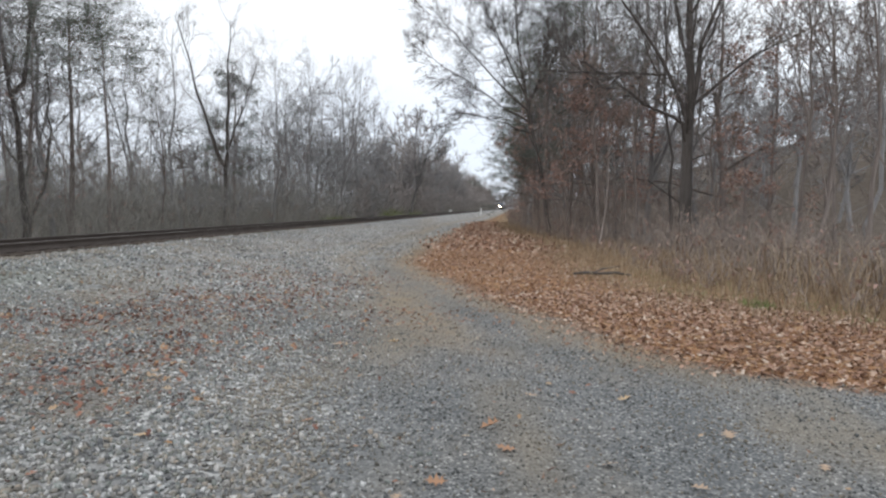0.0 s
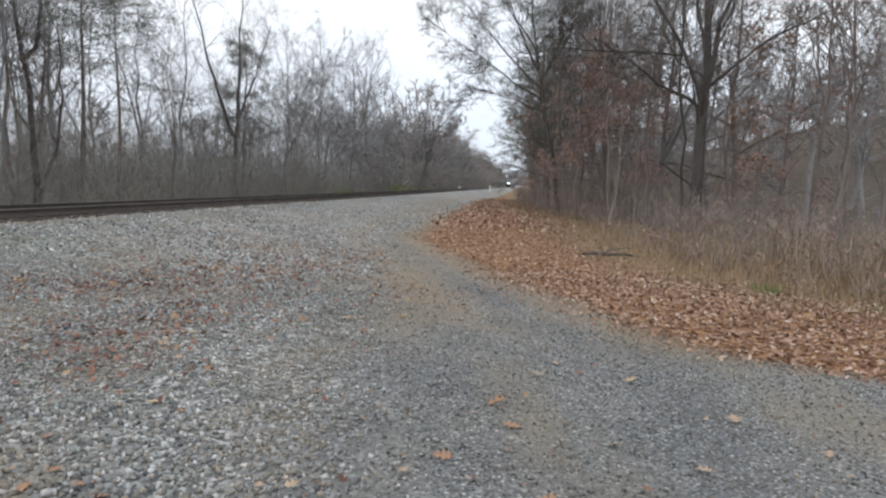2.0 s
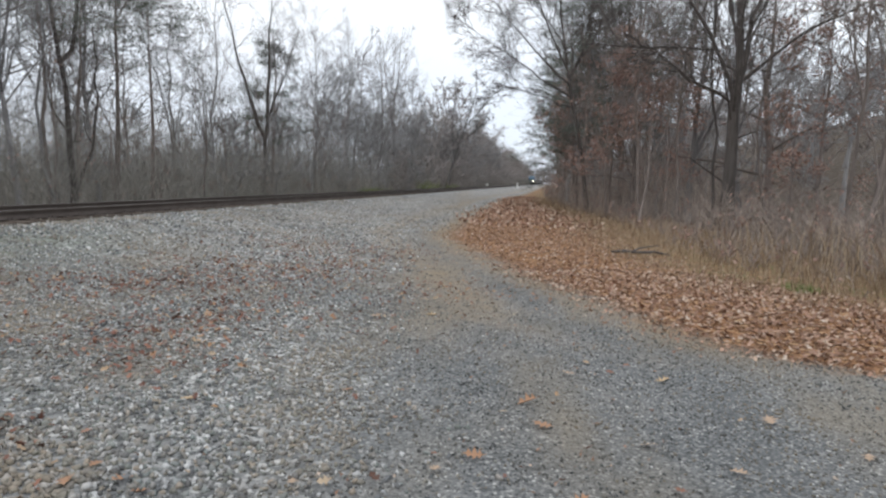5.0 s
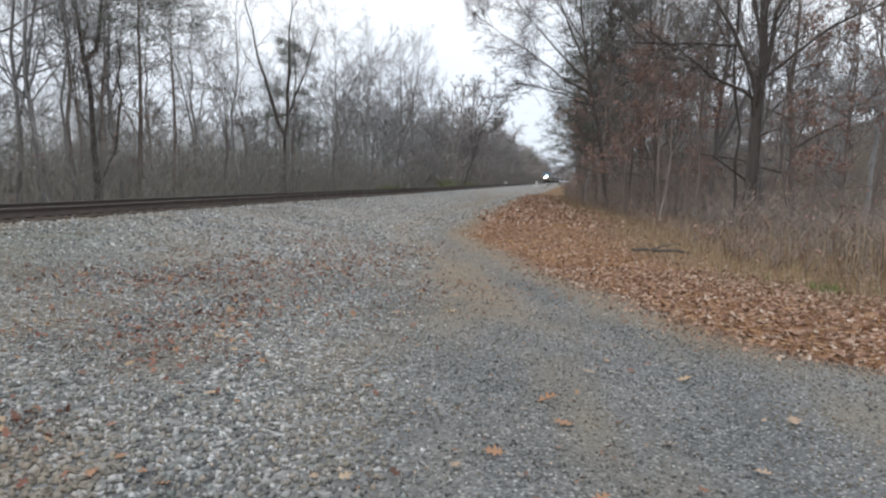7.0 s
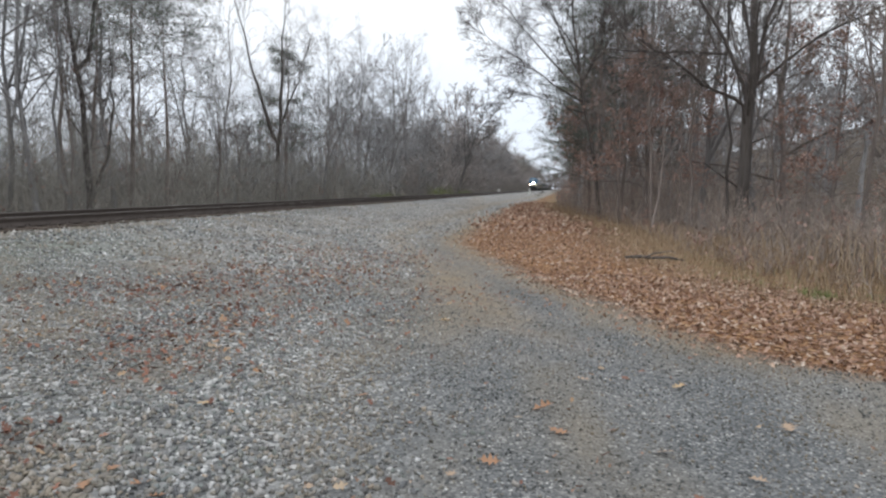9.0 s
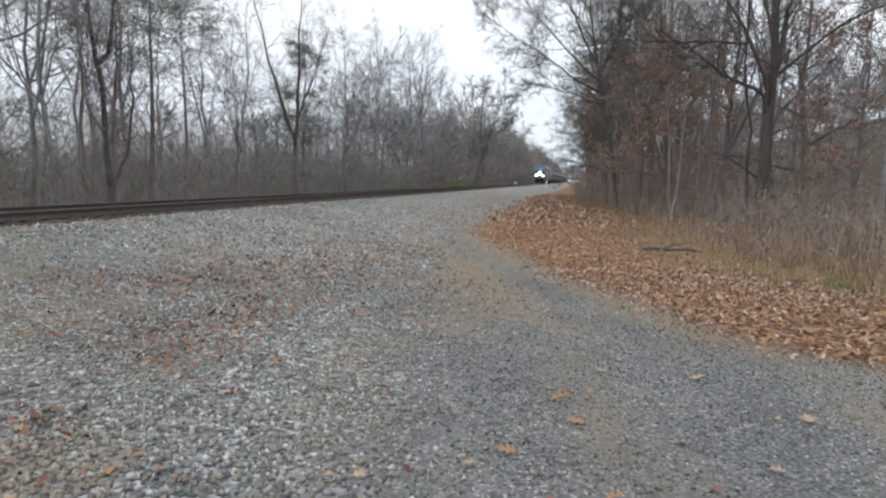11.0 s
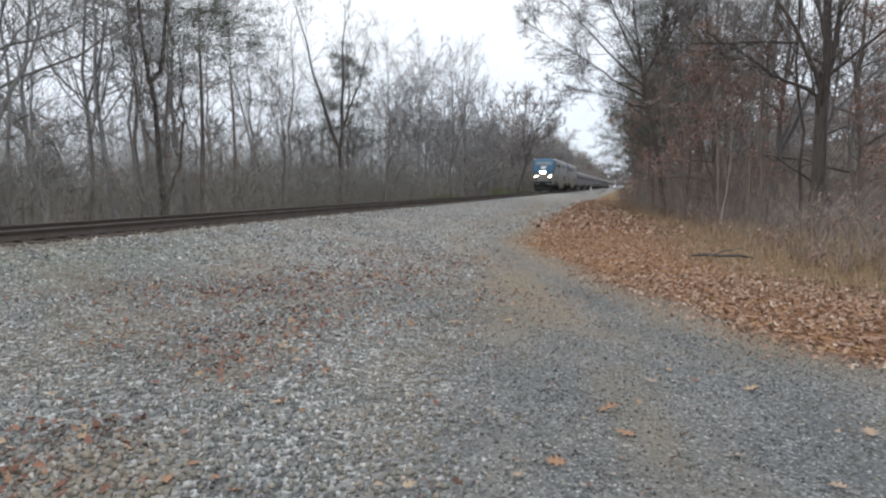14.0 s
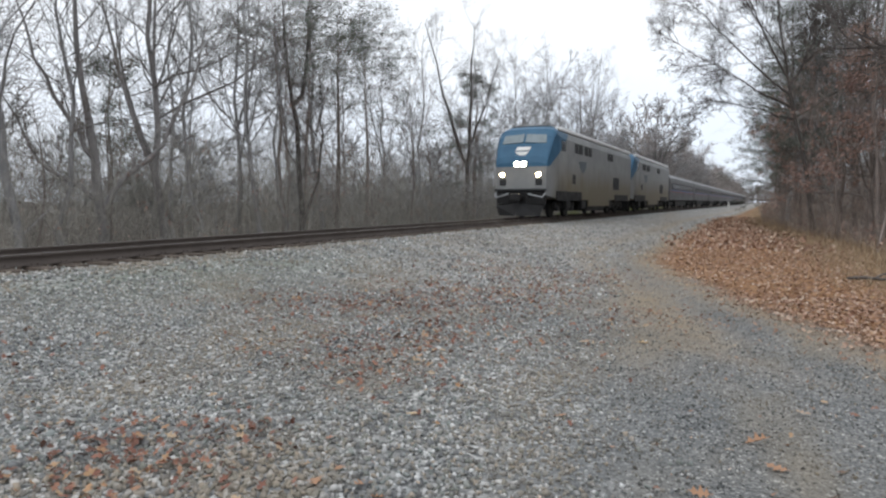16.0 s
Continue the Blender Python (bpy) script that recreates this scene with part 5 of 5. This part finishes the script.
def make_undergrowth():
    rng = np.random.default_rng(21)
    # across the track
    b = np.concatenate([scatter(rng, 4200, -34, -17.5, -4, 75), scatter(rng, 2600, -75, -30, 0, 130), scatter(rng, 3000, -27, -16.5, 75, 560)])
    arr, q = brush_arrays(rng, b, rng.uniform(1.0, 5.2, len(b)) * np.where(b[:, 0] > -20, 0.75, np.where(b[:, 0] < -30, 1.5, 1.1)) * np.where(b[:, 1] > 75, 1.3, 1.0))
    tagged(link("brush", mesh_np("brush", *arr), M["grey_stem"]), "tangled grey-brown leafless brush along the wood's edge", "brush", kind="stuff")
    tips = q[0][:, -1]
    tips = tips[rng.random(len(tips)) < 0.03]
    tagged(link("brush_leaves", mesh_np("brush_leaves", *tufts(rng, tips, 0.3, 5, 0.12, 0.07)), M["brown"]), "withered brown leaves clinging to the brush", "brush", kind="stuff")
    # along the near wood
    def near(x, y):
        d = x - np.interp(y, BRUSH_Y, BRUSH_X)
        return (d > 0.7) & (d < 10) & (rng.random(len(x)) < np.exp(-d / 7))
    b = np.concatenate([scatter(rng, 6800, 0, 22, 9, 46, near), scatter(rng, 2200, -1.5, 9, 46, 130, near)])
    arr, q = brush_arrays(rng, b, rng.uniform(0.7, 2.6, len(b)) * (0.6 + smooth(b[:, 1], 25, 40) * 1.3) * (0.35 + 0.75 * smooth(b[:, 0] - np.interp(b[:, 1], BRUSH_Y, BRUSH_X), 1.0, 4.5)))
    tagged(link("brush", mesh_np("brush", *arr), M["stem"]), "dense brown thicket of thin stems under the trees", "brush", kind="stuff")
    tips = q[0][:, -1]
    tips = tips[rng.random(len(tips)) < 0.035]
    tagged(link("brush_leaves", mesh_np("brush_leaves", *tufts(rng, tips, 0.25, 4, 0.11, 0.07)), M["brown"]), "withered brown leaves clinging to the thicket", "brush", kind="stuff")
    # dead grass between leaf bank and thicket
    def strip(x, y):
        d = x - np.interp(y, BRUSH_Y, BRUSH_X)
        return (d > -1.9) & (d < 3.0) & (rng.random(len(x)) < np.where(d < -1.1, 0.3, np.where(d < 0.3, 0.75, 0.95)))
    b = np.concatenate([scatter(rng, 40000, -1, 14, 7.5, 30, strip), scatter(rng, 22000, -3.5, 5, 30, 75, strip)])
    d = b[:, 0] - np.interp(b[:, 1], BRUSH_Y, BRUSH_X)
    h = rng.uniform(0.08, 0.36, len(b)) * (0.5 + 0.8 * smooth(d, -0.8, 1.2))
    tagged(link("dead_grass", mesh_np("dead_grass", *blades(rng, b, h, rng.uniform(0.006, 0.014, len(b)), 0.5)), M["dead"]), "straw-coloured dead grass at the foot of the thicket", "grass", kind="stuff")
    # wisps of short straw on the leaf bank and the crown of the road
    def wisp(x, y):
        d = x - np.interp(y, EDGE_Y, EDGE_X)
        return (np.abs(d + 0.1) < np.abs(rng.normal(size=len(x))) * 0.7) | ((d < -0.6) & (d > -2.2) & (rng.random(len(x)) < 0.10)) | ((d > 0) & (rng.random(len(x)) < 0.45) & (x < np.interp(y, BRUSH_Y, BRUSH_X)))
    b = scatter(rng, 26000, -5, 9, 3.2, 26, wisp)
    tagged(link("short_straw", mesh_np("short_straw", *blades(rng, b, rng.uniform(0.02, 0.07, len(b)), rng.uniform(0.004, 0.009, len(b)), 1.4)), M["dead"]), "wisps of short dry straw at the road's edge", "grass", kind="stuff")
    # arching tall straw
    b = np.concatenate([scatter(rng, 420, 5.2, 8.2, 11.2, 14.5), scatter(rng, 260, 4.2, 6.5, 13.5, 19)])
    tagged(link("tall_straw", mesh_np("tall_straw", *blades(rng, b, rng.uniform(0.5, 1.25, len(b)), rng.uniform(0.008, 0.016, len(b)), 0.8)), M["dead"]), "tall pale arching straw beside the thicket", "grass", kind="stuff")
    # green tufts
    b = np.concatenate([scatter(rng, 240, 3.75, 4.15, 10.9, 11.6), scatter(rng, 220, 2.7, 4.6, 11.5, 17.5), scatter(rng, 300, 4.6, 7.0, 9.3, 12)])
    tagged(link("green_grass", mesh_np("green_grass", *blades(rng, b, rng.uniform(0.05, 0.16, len(b)), rng.uniform(0.006, 0.012, len(b)), 0.5)), M["green"]), "small patch of fresh green grass among the leaves", "grass", kind="stuff")
    # evergreen shrubs beyond the track
    for n, (x, y, s) in enumerate(((-17.5, 96, 1.0), (-17.2, 66, 0.7), (-17.6, 120, 0.8))):
        r = np.random.default_rng(70 + n)
        shrub = thing("evergreen_shrub", "low dull green evergreen shrub beside the track", "shrub", "shrubs", stand(x, y))
        P, q = brush_arrays(r, r.normal(size=(26, 3)) * [1.0, 1.4, 0], r.uniform(0.8, 1.7, 26) * s)
        link("stems", mesh_np("stems", *P), M["stem"], shrub)
        tagged(link("foliage", mesh_np("foliage", *tufts(r, q[0][:, -1], 0.35, 14, 0.16, 0.05)), M["green"], shrub), kind="stuff")


make_undergrowth()


def make_post(x, y, height, w, label, plate=False):
    p = thing("marker_post", label, "post", "marker posts", stand(x, y))
    part("post", boxed((-w / 2, -w / 2, -0.2), (w / 2, w / 2, height), 0.02), M["white"], p)
    part("cap", boxed((-w / 2 - 0.02, -w / 2 - 0.02, height), (w / 2 + 0.02, w / 2 + 0.02, height + 0.05), 0.015), M["white"], p)
    if plate:
        part("plate", boxed((-0.35, -w / 2 - 0.03, height - 0.5), (0.35, -w / 2 - 0.005, height + 0.1), 0.01), M["white"], p)


make_post(-7.4, 150, 1.15, 0.30, "short white marker post beside the gravel road")
make_post(-16.6, 176, 1.5, 0.12, "white plate on a short post beyond the track", True)


def make_stick():
    P = np.array([[(1.45, 16.25, 0.05), (1.75, 16.1, 0.09), (2.05, 16.2, 0.06), (2.4, 16.0, 0.10), (2.75, 16.02, 0.04)], [(1.9, 16.14, 0.07), (2.1, 16.35, 0.15), (2.3, 16.45, 0.17), (2.5, 16.6, 0.2), (2.65, 16.75, 0.17)]])
    R = np.array([[0.025, 0.04, 0.03, 0.034, 0.014], [0.02, 0.018, 0.015, 0.01, 0.006]])
    tagged(link("fallen_branch", smooth_mesh("fallen_branch", tubes(P, R, 7)), M["bark_black"]), "dark fallen branch lying on dry leaves", "branch")


make_stick()


# ---- loose stone and fallen leaves ----
def road_side(x, y):
    return x - (-1.0 - 0.2 * (np.clip(y, 0, 16) - 3))


def make_stones():
    rng = np.random.default_rng(31)
    near = scatter(rng, 62000, -8.2, -0.2, 1.2, 9.5, lambda x, y: (road_side(x, y) < rng.normal(size=len(x)) * 0.45) & (y > 0.35 * -x + 0.2))
    size = rng.uniform(0.018, 0.045, len(near)) * np.where(rng.random(len(near)) < 0.08, 1.35, 1.0)
    reach = np.hypot(near[:, 0], near[:, 1])
    close = reach + rng.normal(size=len(near)) * 0.9 < 4.8
    size = size * (0.95 + 0.35 * smooth(5.6 - reach, 0.0, 2.6) * smooth(-near[:, 0], 1.2, 3.0))
    tagged(link("ballast_stones", mesh_np("ballast_stones", *grid_cat([stones(rng, near[close], size[close]), stones(rng, near[~close], size[~close], True)])), M["ballast"]), "loose grey crushed stone with scattered pale pieces", "ballast", kind="stuff")
    mid = scatter(rng, 44000, -9.7, -2.0, 3, 60, lambda x, y: (road_side(x, y) < rng.normal(size=len(x)) * 0.5) & ((y > 9.5) | (x < -8.2) | (y < 0.35 * -x + 0.2)) & (rng.random(len(x)) < np.exp(-np.clip(y - 12, 0, 99) / 14)))
    mid = np.concatenate([mid, scatter(rng, 2600, -9.75, -9.0, 2, 30), scatter(rng, 1500, -12.6, -9.7, 2, 24)])
    tagged(link("track_ballast", mesh_np("track_ballast", *stones(rng, mid, rng.uniform(0.035, 0.085, len(mid)), True)), M["ballast"]), "grey stone ballast sloping up to the track", "ballast", kind="stuff")
    grit = scatter(rng, 60000, -3.4, 5.0, 2.6, 20, lambda x, y: (rng.random(len(x)) < np.exp(-np.clip(y - 6, 0, 99) / 5)) & (road_side(x, y) > -0.5) & (x < np.interp(y, EDGE_Y, EDGE_X) + 0.2))
    size = rng.uniform(0.012, 0.030, len(grit)) * np.where(rng.random(len(grit)) < 0.05, 1.5, 1.0)
    tagged(link("road_grit", mesh_np("road_grit", *stones(rng, grit, size, True)), M["grit"]), "fine packed gravel of the service road", "gravel", kind="stuff")


make_stones()


def make_leaves():
    rng = np.random.default_rng(41)

    def bank(x, y):
        d = x - np.interp(y, EDGE_Y, EDGE_X)
        e = x - np.interp(y, BRUSH_Y, BRUSH_X)
        return (d > rng.normal(size=len(x)) * 0.4) & (e < 0.3 - 1.1 * smooth(y, 9, 14) + np.abs(rng.normal(size=len(x))) * 0.8)
    a = scatter(rng, 40000, -3, 13, 5.2, 13, bank)
    a = np.concatenate([a, scatter(rng, 13000, -4, 8, 13, 24, bank)])
    tagged(link("leaf_litter", mesh_np("leaf_litter", *leaves(rng, a, rng.uniform(0.04, 0.095, len(a)), 0.5, 0.015, PLAIN)), M["litter"]), "thick brown carpet of dry oak leaves", "leaves", kind="stuff")
    f = scatter(rng, 15000, -5.5, 5, 24, 75, bank)
    V, F = tufts(rng, f + [0, 0, 0.03], 0.06, 1, 0.16, 0.14)
    tagged(link("leaf_litter", mesh_np("leaf_litter", V, F), M["litter"]), "brown dry leaves beside the far road", "leaves", kind="stuff")
    # drifts of red-brown leaves caught in the ballast
    drift = []
    for x, y, sx, sy, n in ((-3.2, 13.6, 0.5, 0.9, 55), (-4.4, 12.6, 0.7, 0.9, 60), (-5.2, 13.6, 0.6, 1.0, 40), (-4.9, 9.9, 0.7, 0.6, 80), (-3.7, 9.2, 0.6, 0.9, 80), (-4.7, 8.4, 0.6, 0.5, 70), (-3.4, 6.6, 0.5, 0.6, 70),
                            (-5.3, 7.6, 0.6, 0.5, 60), (-4.2, 5.7, 0.6, 0.5, 45), (-3.3, 5.1, 0.5, 0.4, 45), (-3.7, 2.75, 0.35, 0.22, 75), (-3.5, 2.3, 0.3, 0.25, 60), (-3.3, 3.3, 0.35, 0.25, 45), (-3.0, 2.8, 0.3, 0.3, 40),
                            (-5.9, 7.0, 0.6, 0.6, 40), (-5.9, 3.5, 0.6, 0.6, 35), (-3.5, 10.8, 0.5, 0.7, 50), (-2.6, 7.5, 0.7, 0.8, 30), (-1.5, 9.5, 0.6, 0.5, 40)):
        n = int(n * (1.6 if y < 4 else 4.2))
        p = np.stack([rng.normal(x, sx, n), rng.normal(y, sy, n)], 1)
        drift.append(p)
    drift = np.concatenate(drift + [np.stack([rng.uniform(-7, 2.0, 330), rng.uniform(2.6, 15, 330)], 1)])
    drift = np.concatenate([drift, land(drift[:, 0], drift[:, 1])[:, None]], 1)
    tagged(link("drifted_leaves", mesh_np("drifted_leaves", *leaves(rng, drift, rng.uniform(0.03, 0.09, len(drift)), 0.45, 0.035, PLAIN)), M["redleaf"]), "red-brown leaves caught among the ballast stones", "leaves", kind="stuff")
    # crumbs of leaf and straw trodden into the road
    b = scatter(rng, 7000, -6, 5, 2.6, 16, lambda x, y: (x < np.interp(y, EDGE_Y, EDGE_X) + 0.3) & (rng.random(len(x)) < 0.12 + 0.8 * np.exp(-np.abs(x - np.interp(y, EDGE_Y, EDGE_X)) / 0.7)))
    V, F = tufts(rng, b + [0, 0, 0.014], 0.01, 1, 0.04, 0.018)
    tagged(link("leaf_crumbs", mesh_np("leaf_crumbs", V, F), M["litter"]), "crumbs of dry leaf and straw on the gravel", "leaves", kind="stuff")
    # single leaves on the road
    for x, y, mt, size in ((-2.5, 4.42, "yellow", 0.13), (-1.48, 4.93, "orange", 0.13), (-0.1, 4.97, "orange", 0.16), (0.02, 4.52, "orange", 0.14), (1.59, 4.95, "pale", 0.14), (-2.41, 3.28, "orange", 0.10), (-2.41, 3.04, "orange", 0.13),
                           (-2.15, 3.13, "orange", 0.12), (-0.38, 3.89, "orange", 0.12), (0.67, 4.3, "pale", 0.13), (1.14, 3.99, "pale", 0.11), (-1.99, 3.03, "orange", 0.09), (-1.28, 3.3, "pale", 0.09), (0.22, 3.45, "orange", 0.11),
                           (-1.97, 7.67, "pale", 0.16), (0.21, 5.8, "pale", 0.12), (0.99, 5.79, "yellow", 0.12), (-0.58, 3.67, "pale", 0.09), (-1.35, 7.9, "yellow", 0.13), (2.0, 4.4, "pale", 0.1)):
        V, F = leaves(rng, np.array([[0.0, 0, 0]]), [size * 1.15], 0.2, 0.025)
        leaf = link("fallen_leaf", mesh_np("fallen_leaf", V, F), M[mt])
        leaf.matrix_world = pose(*stand(x * 0.97, y * 0.97))
        tagged(leaf, {"orange": "bright orange lobed leaf lying on gravel", "yellow": "pale yellow lobed leaf lying on gravel", "pale": "dry tan lobed leaf lying on gravel"}[mt], "leaf", "single leaves")


make_leaves()


# ---- the motion ----
def motions():
    rows = []
    for t in (0.0, 2.0, 4.0, 6.0, 8.0, 10.0, 12.0, 13.0, 14.0, 15.0, 16.0):
        s = 16.0 - t
        rows.append((t, 31.5 + 30.7 * s + 0.03 * s * s))
    for car, back in TRAIN:
        walk(car, [(t, pose(RAIL_X, y + back, RAIL_Z)) for t, y in rows])


motions()
